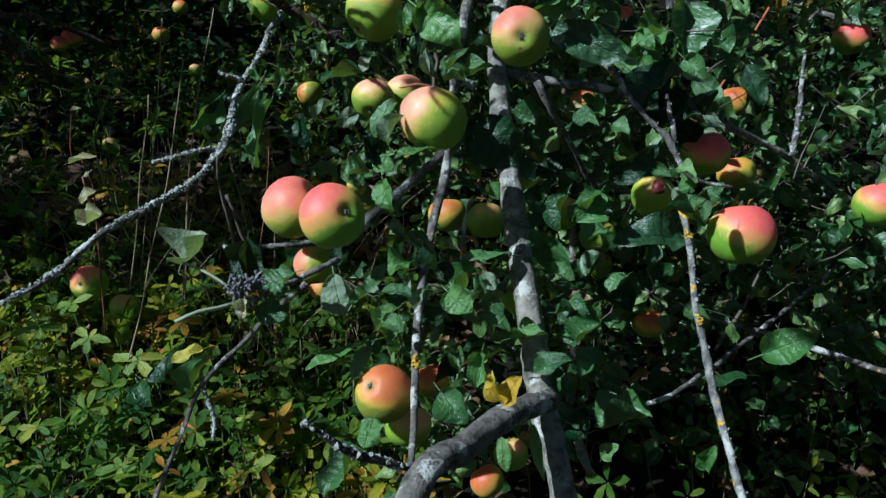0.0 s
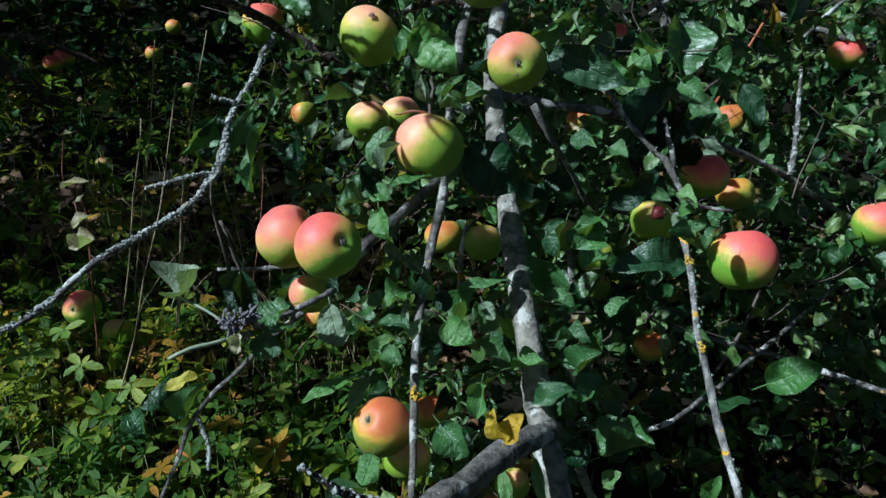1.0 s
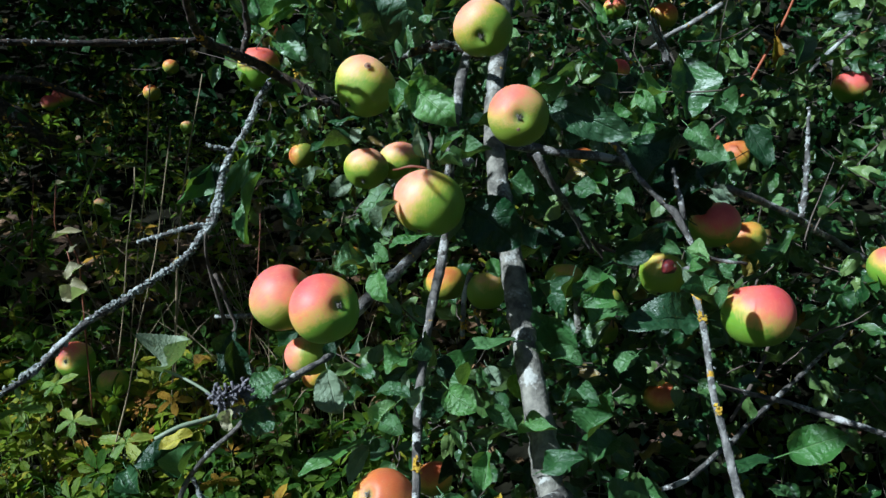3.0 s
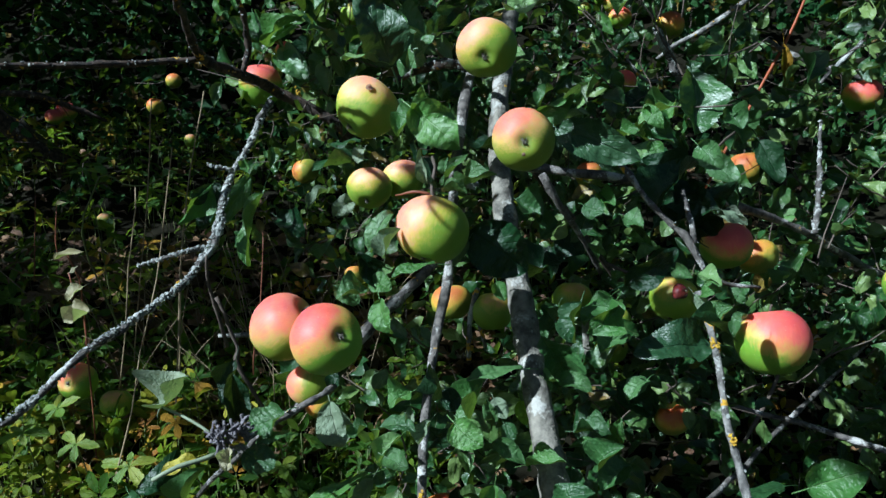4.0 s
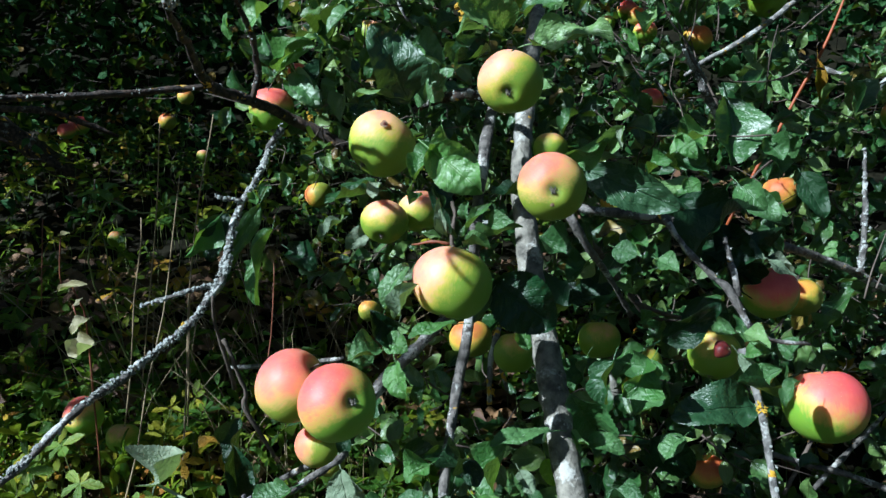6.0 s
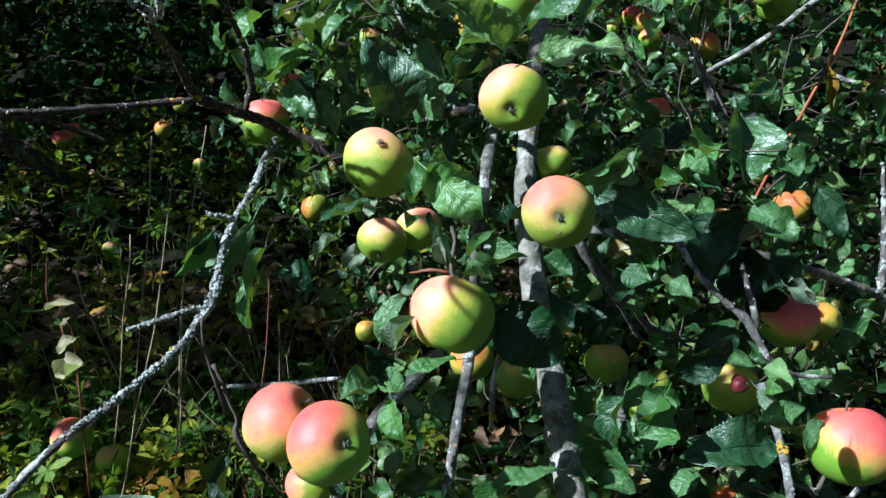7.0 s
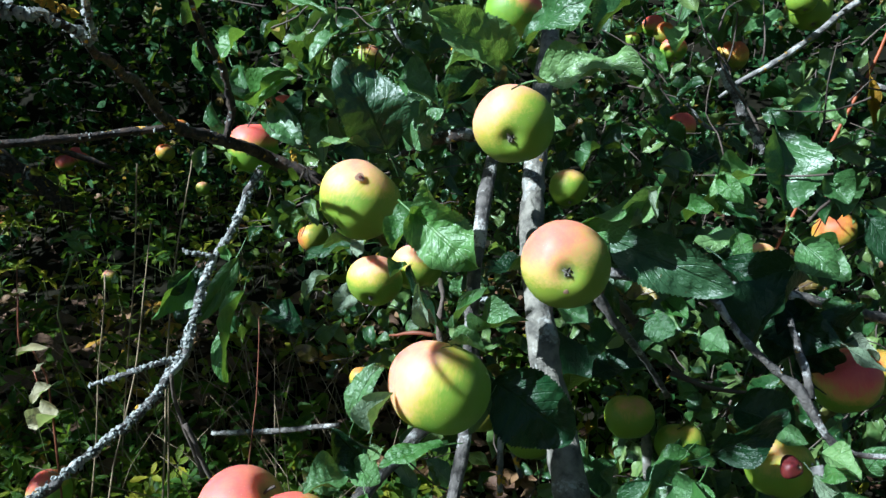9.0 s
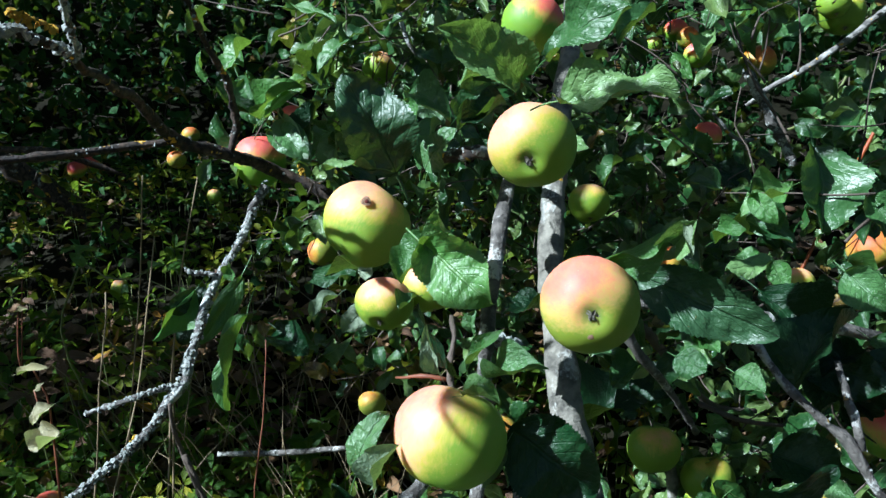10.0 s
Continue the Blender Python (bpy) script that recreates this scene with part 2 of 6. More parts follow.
APPLE_ORANGE = apple_material("striped_apple_skin", (0.22, 0.27, 0.03), (0.58, 0.38, 0.05), (0.58, 0.20, 0.05), 0.08)
APPLE_PEACH = apple_material("peach_apple_skin", (0.25, 0.34, 0.030), (0.60, 0.43, 0.12), (0.74, 0.26, 0.15))
APPLE_GREEN = apple_material("green_apple_skin", (0.22, 0.35, 0.028), (0.50, 0.45, 0.06), (0.78, 0.42, 0.22), 0.04)


# ---- building helpers ----
def mesh_of(name, verts, faces, mat, uvs=None, smooth=True):
    me = bpy.data.meshes.new(name)
    me.from_pydata([tuple(v) for v in verts], [], [tuple(f) for f in faces])
    if uvs is not None:
        layer = me.uv_layers.new(name="UVMap")
        idx = np.empty(len(me.loops), dtype=np.int32)
        me.loops.foreach_get("vertex_index", idx)
        layer.data.foreach_set("uv", np.asarray(uvs, dtype=np.float32)[idx].ravel())
    me.materials.append(mat)
    if smooth:
        me.polygons.foreach_set("use_smooth", [True] * len(me.polygons))
    me.update()
    return me


def part(name, me, parent, label="", m=None, kind=""):
    ob = new(name, me)
    if m is not None:
        ob.matrix_basis = m
    if parent is not None:
        ob.parent = parent
        ob.matrix_parent_inverse = parent.matrix_basis.inverted()
    return tagged(ob, label, kind=kind)


def spline(points, step):
    """Points along a smooth line through the given (x, y, z, r) rows."""
    p = np.array(points, dtype=float)
    p = np.vstack([2 * p[0] - p[1], p, 2 * p[-1] - p[-2]])
    out = []
    for i in range(1, len(p) - 2):
        a, b, c, d = p[i - 1:i + 3]
        n = max(2, int(np.linalg.norm(c[:3] - b[:3]) / step))
        for t in np.linspace(0, 1, n, endpoint=False):
            out.append(0.5 * (2 * b + (c - a) * t + (2 * a - 5 * b + 4 * c - d) * t * t + (3 * b - a - 3 * c + d) * t ** 3))
    out.append(p[-2])
    return np.array(out)


def tube_data(points, step=0.012, sides=9, rough=0.08, wander=0.0, seed=0):
    """Vertices and faces of an uneven round stem through (x, y, z, r) rows."""
    rng = np.random.default_rng(seed)
    q = spline(points, step)
    n = len(q)
    if wander:
        for k in range(3):
            q[1:-1, k] += wander * np.interp(np.arange(1, n - 1), np.arange(0, n, 4), rng.normal(0, 1, len(range(0, n, 4))))
    tang = np.gradient(q[:, :3], axis=0)
    tang /= np.linalg.norm(tang, axis=1)[:, None] + 1e-9
    side = np.cross(tang[0], (0.3, 0.1, 1.0) if abs(tang[0][2]) < 0.9 else (1.0, 0, 0))
    verts, faces = [], []
    ang = np.arange(sides) * 2 * math.pi / sides
    for i in range(n):
        side = side - tang[i] * np.dot(side, tang[i])
        side /= np.linalg.norm(side) + 1e-9
        up = np.cross(tang[i], side)
        r = max(q[i, 3], 0.0004) * (1 + rough * rng.normal(0, 1, sides) + rough * rng.normal())
        ring = q[i, :3] + (np.cos(ang) * r)[:, None] * side + (np.sin(ang) * r)[:, None] * up
        verts.extend(ring)
        if i:
            o = (i - 1) * sides
            for k in range(sides):
                faces.append((o + k, o + (k + 1) % sides, o + sides + (k + 1) % sides, o + sides + k))
    faces.append(tuple(range(sides))[::-1])
    faces.append(tuple((n - 1) * sides + k for k in range(sides)))
    return verts, faces


class Batch:
    """Many small pieces joined into one mesh."""

    def __init__(self):
        self.v, self.f, self.uv, self.n = [], [], [], 0

    def add(self, verts, faces, uvs=None):
        self.v.append(np.asarray(verts, dtype=float))
        self.f.extend([tuple(i + self.n for i in f) for f in faces])
        self.uv.append(np.zeros((len(verts), 2)) if uvs is None else uvs)
        self.n += len(verts)

    def mesh(self, name, mat, smooth=True):
        return mesh_of(name, np.vstack(self.v), self.f, mat, np.vstack(self.uv), smooth)


def blade(nu, nv, width, fold, arch, wave, teeth, seed, peak=0.42, tip=1.25, curl=0.0, quilt=0.0, stalk=False, hold=0.2):
    """A leaf blade of length 1 along +Y, facing +Z, with its verts, faces and UVs."""
    rng = np.random.default_rng(seed)
    ph, ph2, ph3 = rng.uniform(0, 6, 3)
    bend = rng.uniform(-0.10, 0.10)
    verts, faces, uvs = [], [], []
    for i in range(nu + 1):
        u = i / nu
        e = u ** (math.log(0.5) / math.log(peak))
        w = width * 0.5 * max(math.sin(math.pi * e), 0.0) ** (0.58 if u < peak else tip * 0.62)
        if i == 0:
            w = 0.006
        if i == nu:
            w = 0.004
        for j in range(-nv, nv + 1):
            v = j / nv
            edge = 1.0
            if abs(j) == nv and teeth and 0 < i < nu:
                edge = 1 + teeth * (1 if i % 2 else -0.7) + teeth * 0.5 * rng.normal()
            x = w * v * edge
            y = u
            z = abs(x) * fold + arch * (u * u - u * hold) - abs(v) ** 2 * arch * 0.1
            side = 2.0 if v > 0 else 0.0
            z += wave * abs(v) ** 1.5 * math.sin(u * 9 + ph + side) + wave * 0.5 * math.sin(u * 5 + ph2 + v * 2)
            z += curl * w * abs(v) ** 4 * (1.0 + 0.8 * math.sin(u * 7 + ph3 + side))
            if quilt:
                z += quilt * w * abs(math.sin(math.pi * 7.5 * (u - 0.42 * abs(x)))) * abs(v) ** 0.5 * (1 - abs(v) ** 4)
            if nv > 1:
                z += 0.060 * noise.noise((x * 8 + seed, y * 6, 0.5)) + 0.014 * noise.noise((x * 24, y * 20, seed))
            verts.append((x + bend * (u * u - u * 0.5), y, z))
            uvs.append((0.5 + 0.5 * v, u))
    c = 2 * nv + 1
    for i in range(nu):
        for j in range(c - 1):
            a = i * c + j
            faces.append((a, a + 1, a + c + 1, a + c))
    if stalk:
        n = len(verts)
        for t in range(4):
            for k in range(4):
                a = math.pi / 2 * k
                verts.append((0.013 * math.cos(a) + 0.02 * t * bend, 0.03 - 0.11 * t, 0.013 * math.sin(a) - 0.012 - 0.012 * t * t))
                uvs.append((0.5, 0.0))
        for t in range(3):
            for k in range(4):
                faces.append((n + t * 4 + k, n + t * 4 + (k + 1) % 4, n + t * 4 + 4 + (k + 1) % 4, n + t * 4 + 4 + k))
    return np.array(verts), faces, np.array(uvs)


NEAR = [blade(52, 4, 0.60 + 0.06 * (k % 3), (0.35, 0.60, 0.90, 0.50)[k % 4], (-0.25, -0.55, 0.25, -0.7, -0.4)[k % 5],
              (0.05, 0.08, 0.10)[k % 3], 0.032, 40 + k, 0.42 + 0.03 * (k % 3), 1.1, (0.50, -0.35, 0.65)[k % 3], 0.09, True, 1.0) for k in range(12)]
NEAR.append(blade(60, 5, 0.60, 0.12, -0.30, 0.06, 0.03, 61, 0.47, 1.0, 0.30, 0.11, True, 1.0))
NEAR.append(blade(40, 5, 0.66, 0.70, -0.20, 0.05, 0.03, 62, 0.46, 0.9, 0.10, 0.10, True, 1.0))
NEAR.append(blade(40, 4, 0.72, 0.16, -0.28, 0.05, 0.030, 64, 0.48, 1.0, 0.24, 0.07, True, 1.0))
NEAR.append(blade(56, 6, 0.60, 0.18, -0.15, 0.11, 0.035, 66, 0.45, 1.0, 0.30, 0.14, True, 1.0))
NEAR.append(blade(44, 5, 0.66, 0.60, -0.45, 0.06, 0.025, 67, 0.42, 0.9, 0.80, 0.08, True, 1.0))
FAR = [blade(6, 1, 0.58 + 0.05 * (k % 3), (0.2, 0.5, 0.8)[k % 3], (-0.15, -0.4, 0.15, -0.6)[k % 4], 0.06, 0, 80 + k) for k in range(10)]
MED = [blade(10, 2, 0.54 + 0.06 * (k % 3), (0.15, 0.4, 0.65)[k % 3], (-0.15, -0.4, 0.15, -0.65)[k % 4], (0.06, 0.10)[k % 2], 0.03, 90 + k, 0.44, 1.1, (0.3, -0.3, 0.5)[k % 3]) for k in range(12)]
LEAFLET = [blade(7, 1, 0.42, 0.3, (-0.15, -0.3, 0.05)[k % 3], 0.02, 0.10, 120 + k, 0.60, 0.8) for k in range(6)]


def frame_of(base, along, face):
    """3x3 matrix with columns across, along, face."""
    y = np.asarray(along, dtype=float)
    y = y / (np.linalg.norm(y) + 1e-9)
    x = np.cross(y, np.asarray(face, dtype=float))
    if np.linalg.norm(x) < 1e-4:
        x = np.cross(y, (0.3, 0.9, 0.2))
    x = x / np.linalg.norm(x)
    return np.column_stack([x, y, np.cross(x, y)])


def put_blade(batch, template, base, along, face, length, wide=1.0):
    v, f, uv = template
    m = frame_of(base, along, face)
    batch.add(np.asarray(base) + (v * (length * wide, length, length)) @ m.T, f, uv)


leaf_meshes = {}


def leaf(tree, base, tip, width, face=(0, -0.6, 0.8), mat=None, kind=0, label=""):
    """One apple leaf from its base to its tip."""
    mat = mat or LEAF
    key = (kind % 17, mat.name)
    if key not in leaf_meshes:
        v, f, uv = NEAR[kind % 17]
        leaf_meshes[key] = mesh_of("leaf", v, f, mat, uv)
    along = np.array(tip) - np.array(base)
    size = float(np.linalg.norm(along))
    m3 = frame_of(base, along, face)
    wide = width / (0.60 + 0.06 * (kind % 17 % 3))
    deep = min(wide, size)
    m = Matrix(((*(m3[0] * (wide, size, deep)), base[0]), (*(m3[1] * (wide, size, deep)), base[1]),
                (*(m3[2] * (wide, size, deep)), base[2]), (0, 0, 0, 1)))
    return part("leaf", leaf_meshes[key], tree, label, m)


BRANCHES = {}


def branch(tree, name, rows, mat, sides=10, rough=0.07, wander=0.0015, label="", seed=0, step=0.012):
    v, f = tube_data(rows, step, sides, rough, wander, seed)
    BRANCHES[seed] = part(name, mesh_of(name, v, f, mat), tree, label)
    return BRANCHES[seed]


def crust(rows, count, size, seed, spread=1.0):
    """Crumbs of lichen sitting on the stem through the rows."""
    rng = np.random.default_rng(seed)
    q = spline(rows, 0.006)
    b = Batch()
    for _ in range(count):
        c = q[rng.integers(len(q))]
        d = rng.normal(0, 1, 3)
        d[2] += 0.5
        d /= np.linalg.norm(d)
        s = size * rng.uniform(0.4, 1.3)
        p = c[:3] + d * c[3] * spread
        n = rng.integers(5, 7)
        ring = []
        x = np.cross(d, rng.normal(0, 1, 3))
        x /= np.linalg.norm(x)
        y = np.cross(d, x)
        for k in range(n):
            a = 2 * math.pi * k / n
            ring.append(p + (x * math.cos(a) + y * math.sin(a)) * s * rng.uniform(0.5, 1.2) + d * s * rng.uniform(0.0, 0.5))
        verts = ring + [p + d * s * rng.uniform(0.4, 1.0), p - d * s * 0.5]
        faces = [(k, (k + 1) % n, n) for k in range(n)] + [((k + 1) % n, k, n + 1) for k in range(n)]
        b.add(verts, faces)
    return b


# ---- ground ----
def ground_height(x, y):
    s = 0.24 + 0.36 * (min(y, 4.0) - 1.25) - 0.08 * max(min(x, 1.2), -1.2)
    if y > 3.6:
        s += 3.6 * (1 - math.exp(-((y - 3.6) * 0.34) ** 1.5))
    if y < -1.5:
        s += 0.36 * (-1.5 - max(y, -60)) * 0.92
    return s + 0.03 * noise.noise((x * 2.3, y * 2.3, 0.0)) + 0.012 * noise.noise((x * 9, y * 9, 3.0))


def make_ground():
    def axis(fine, reach, step):
        a = list(np.arange(-fine, fine, step))
        k, v = step, fine
        tail = []
        while v < reach:
            tail.append(v)
            k *= 1.5
            v += k
        return [-t for t in reversed(tail)] + a[1:] + tail
    xs = axis(3.0, 900.0, 0.06)
    ys = [y + 1.5 for y in axis(3.0, 900.0, 0.06)]
    verts = [(x, y, ground_height(x, y)) for y in ys for x in xs]
    n = len(xs)
    faces = [(j * n + i, j * n + i + 1, (j + 1) * n + i + 1, (j + 1) * n + i) for j in range(len(ys) - 1) for i in range(n - 1)]
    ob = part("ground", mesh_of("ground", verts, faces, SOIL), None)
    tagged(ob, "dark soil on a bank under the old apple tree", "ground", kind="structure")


make_ground()

# ---- the apple tree: limbs and branches ----
tree = new("apple_tree")
tree.matrix_basis = Matrix.Translation((0.22, 0.42, ground_height(0.22, 0.42)))
tagged(tree, "old apple tree with lichened grey limbs and glossy green leaves", "tree")

LIMB = [(0.24, 0.40, -0.12, 0.034), (0.20, 0.52, 0.25, 0.030), (0.146, 0.700, 0.522, 0.0161), (0.128, 0.770, 0.611, 0.0165), (0.118, 0.830, 0.688, 0.0163), (0.109, 0.890, 0.759, 0.0160), (0.099, 0.955, 0.838, 0.0156), (0.090, 1.000, 0.927, 0.0149), (0.084, 1.050, 1.002, 0.0135), (0.088, 1.090, 1.068, 0.0126), (0.100, 1.160, 1.137, 0.0127), (0.13, 1.30, 1.28, 0.012), (0.15, 1.45, 1.40, 0.008)]
branch(tree, "limb", LIMB, BARK, 16, 0.05, 0.001, "smooth grey limb with pale lichen patches", 1)
SIDE = [(0.136, 0.765, 0.623, 0.0131), (0.082, 0.680, 0.639, 0.0147), (0.035, 0.600, 0.646, 0.0142), (-0.006, 0.530, 0.645, 0.0138), (-0.06, 0.44, 0.50, 0.020), (-0.12, 0.36, 0.40, 0.018)]
branch(tree, "limb", [(x, y, z, r * 0.94) for x, y, z, r in SIDE], BARK_GREY, 14, 0.05, 0.001, "grey side limb reaching down", 2)
BRANCH_L = [(-0.289, 1.325, 1.110, 0.0056), (-0.335, 1.312, 1.027, 0.0053), (-0.352, 1.260, 0.978, 0.0054), (-0.350, 1.180, 0.917, 0.0057), (-0.362, 1.130, 0.870, 0.0052), (-0.376, 1.092, 0.844, 0.0052), (-0.400, 0.985, 0.820, 0.0048), (-0.428, 0.910, 0.801, 0.0049), (-0.463, 0.860, 0.765, 0.0040), (-0.495, 0.820, 0.740, 0.0034), (-0.547, 0.780, 0.714, 0.0028)]
branch(tree, "branch", [(x, y, z, r * 0.9) for x, y, z, r in BRANCH_L], BARK_LICHEN, 12, 0.14, 0.0018, "thin branch crusted with grey lichen", 3, 0.008)
L_SIDE = [(-0.362, 1.140, 0.887, 0.0034), (-0.392, 1.120, 0.882, 0.0030), (-0.433, 1.110, 0.871, 0.0030), (-0.447, 1.105, 0.868, 0.0022)]
branch(tree, "twig", L_SIDE, BARK_LICHEN, 8, 0.14, 0.001, "short lichened side twig", 4, 0.006)
L_STUB = [(-0.346, 1.270, 0.996, 0.0034), (-0.371, 1.260, 1.002, 0.0029), (-0.384, 1.255, 1.008, 0.0025)]
branch(tree, "twig", L_STUB, BARK_LICHEN, 8, 0.14, 0.001, "", 5, 0.006)
L_DOWN = [(-0.337, 1.105, 0.816, 0.003), (-0.326, 1.110, 0.775, 0.003), (-0.315, 1.120, 0.734, 0.0032), (-0.322, 1.125, 0.709, 0.0042), (-0.308, 1.130, 0.671, 0.003), (-0.289, 1.140, 0.625, 0.0024)]
branch(tree, "twig", L_DOWN, TWIG, 7, 0.1, 0.001, "", 6, 0.008)
DARK = [(-0.167, 1.420, 1.039, 0.0123), (-0.208, 1.400, 1.079, 0.0111), (-0.276, 1.385, 1.119, 0.0114), (-0.333, 1.314, 1.154, 0.0107), (-0.371, 1.240, 1.176, 0.0096), (-0.349, 1.120, 1.211, 0.0071), (-0.285, 0.900, 1.230, 0.0040), (-0.266, 0.840, 1.230, 0.0036), (-0.290, 0.800, 1.241, 0.0034), (-0.303, 0.740, 1.248, 0.0027)]
branch(tree, "branch", [(x, y, z, r * 0.84) for x, y, z, r in DARK], BARK_DARK, 12, 0.09, 0.0015, "dark brown branch with grey and orange lichen", 7, 0.008)
LEFT = [(-0.374, 1.235, 1.174, 0.0056), (-0.428, 1.200, 1.168, 0.0058), (-0.491, 1.140, 1.161, 0.0059), (-0.557, 1.090, 1.160, 0.0056), (-0.619, 1.020, 1.153, 0.0049)]
# Dark bark and pale crumbs here also paint its shaded underside and lit top.
branch(tree, "branch", [(x, y, z, r * 0.88) for x, y, z, r in LEFT], BARK_DARK, 10, 0.07, 0.001, "slender grey branch growing sideways", 8)
UPRIGHT = [(-0.329, 1.315, 1.154, 0.0052), (-0.312, 1.300, 1.213, 0.0046), (-0.313, 1.250, 1.268, 0.0040), (-0.311, 1.200, 1.309, 0.0034), (-0.301, 1.120, 1.366, 0.0028)]
branch(tree, "branch", UPRIGHT, BARK_DARK, 9, 0.16, 0.0015, "thin upright twig with lichen crumbs", 9, 0.008)
TWIN = [(0.060, 1.050, 1.141, 0.0058), (0.046, 0.985, 1.097, 0.0072), (0.035, 0.935, 1.048, 0.0068), (0.025, 0.900, 0.986, 0.0063), (0.013, 0.930, 0.879, 0.0074), (-0.004, 0.880, 0.806, 0.0071), (-0.016, 0.820, 0.733, 0.0065), (-0.019, 0.770, 0.680, 0.0062), (-0.018, 0.700, 0.635, 0.0051), (-0.014, 0.600, 0.611, 0.0040), (-0.015, 0.53, 0.56, 0.005)]
branch(tree, "branch", [(x, y, z, r * (0.95 if z > 0.9 else 0.80)) for x, y, z, r in TWIN], BARK_GREY, 12, 0.06, 0.001, "straight grey branch with yellow lichen dots", 10)
CROSS = [(0.072, 1.060, 1.115, 0.0052), (0.023, 1.090, 1.135, 0.0068), (-0.019, 1.120, 1.133, 0.0060), (-0.057, 1.140, 1.120, 0.0043)]
branch(tree, "branch", CROSS, BARK_DARK, 10, 0.13, 0.001, "knobbly lichened branch stub", 11, 0.008)
BEHIND = [(0.019, 1.050, 0.897, 0.0070), (-0.006, 1.000, 0.879, 0.0071), (-0.056, 0.950, 0.836, 0.0072), (-0.091, 0.920, 0.808, 0.0071), (-0.123, 0.880, 0.777, 0.0061), (-0.142, 0.860, 0.752, 0.0050), (-0.218, 0.950, 0.682, 0.0051), (-0.294, 1.020, 0.606, 0.0052), (-0.397, 1.090, 0.497, 0.0054), (-0.430, 1.050, 0.416, 0.0055), (-0.450, 1.000, 0.350, 0.0055), (-0.470, 0.950, 0.240, 0.0055), (-0.480, 0.920, 0.100, 0.0055)]
branch(tree, "branch", [(x, y, z, r * (1.0 if z > 0.75 else 0.72)) for x, y, z, r in BEHIND], BARK_GREY, 10, 0.09, 0.0015, "grey branch drooping to the ground plants", 12)
BEHIND_SIDE = [(-0.393, 1.090, 0.497, 0.0033), (-0.374, 1.075, 0.464, 0.0032), (-0.373, 1.065, 0.419, 0.0028)]
branch(tree, "twig", BEHIND_SIDE, BARK_LICHEN, 8, 0.15, 0.001, "", 13, 0.006)
R_ONE = [(0.084, 1.050, 1.001, 0.0089), (0.141, 1.050, 0.987, 0.0077), (0.214, 1.050, 0.977, 0.0073), (0.273, 1.060, 0.963, 0.0074), (0.355, 1.090, 0.944, 0.0072), (0.455, 1.130, 0.909, 0.0070), (0.576, 1.200, 0.856, 0.0070), (0.695, 1.280, 0.793, 0.0065), (0.870, 1.360, 0.706, 0.0054)]
branch(tree, "branch", [(x, y, z, r * 0.85) for x, y, z, r in R_ONE], BARK_GREY, 12, 0.07, 0.0015, "grey branch reaching out over the leaves", 14)
R_TWO = [(0.208, 0.950, 1.012, 0.0044), (0.222, 0.900, 0.990, 0.0045), (0.240, 0.880, 0.959, 0.0044), (0.270, 0.875, 0.927, 0.0050), (0.282, 0.872, 0.916, 0.0059), (0.292, 0.870, 0.897, 0.0047), (0.307, 0.865, 0.872, 0.0040), (0.334, 0.870, 0.858, 0.0031), (0.369, 0.880, 0.852, 0.0019)]
KNOT_UP = [(0.291, 0.872, 0.908, 0.0044), (0.289, 0.880, 0.932, 0.0038), (0.286, 0.900, 0.966, 0.0035)]
branch(tree, "twig", [(x, y, z, r * 0.8) for x, y, z, r in KNOT_UP], BARK_GREY, 9, 0.12, 0.001, "", 37, 0.008)
branch(tree, "branch", [(x, y, z, r * 0.78) for x, y, z, r in R_TWO], BARK_GREY, 10, 0.14, 0.001, "knotty grey twig", 15, 0.008)
R_THREE = [(0.137, 1.100, 0.981, 0.0047), (0.196, 1.250, 0.911, 0.0058), (0.258, 1.320, 0.831, 0.0052), (0.309, 1.360, 0.768, 0.0048), (0.378, 1.400, 0.743, 0.0039)]
branch(tree, "branch", R_THREE, TWIG, 9, 0.08, 0.001, "", 16)
HANG = [(0.295, 0.870, 0.852, 0.0059), (0.300, 0.840, 0.815, 0.0047), (0.307, 0.830, 0.779, 0.0044), (0.310, 0.800, 0.711, 0.0046), (0.314, 0.770, 0.666, 0.0048), (0.318, 0.740, 0.625, 0.0050), (0.324, 0.710, 0.585, 0.0052), (0.328, 0.670, 0.548, 0.0050), (0.330, 0.630, 0.516, 0.0045)]
branch(tree, "branch", [(x, y, z, r * 0.88) for x, y, z, r in HANG], BARK_SPOTTED, 12, 0.08, 0.001, "pale grey hanging branch with orange lichen spots", 17, 0.008)
R_LOW = [(0.447, 1.190, 0.591, 0.0048), (0.503, 1.170, 0.579, 0.0057), (0.567, 1.140, 0.566, 0.0061), (0.632, 1.100, 0.551, 0.0059), (0.700, 1.060, 0.538, 0.0057)]
branch(tree, "branch", [(x, y, z, r * 0.78) for x, y, z, r in R_LOW], BARK_GREY, 9, 0.09, 0.0015, "", 18)
R_LOW2 = [(0.275, 0.950, 0.529, 0.0044), (0.333, 0.960, 0.547, 0.0044), (0.425, 1.060, 0.553, 0.0048), (0.549, 1.190, 0.571, 0.0049), (0.648, 1.250, 0.620, 0.0040), (0.709, 1.280, 0.659, 0.0026)]
branch(tree, "branch", [(x, y, z, r * 0.8) for x, y, z, r in R_LOW2], BARK_GREY, 9, 0.09, 0.0015, "", 19)
R_UP = [(0.456, 1.150, 0.544, 0.0033), (0.512, 1.200, 0.598, 0.0034), (0.561, 1.250, 0.656, 0.0025)]
branch(tree, "twig", R_UP, TWIG, 8, 0.08, 0.001, "", 20)
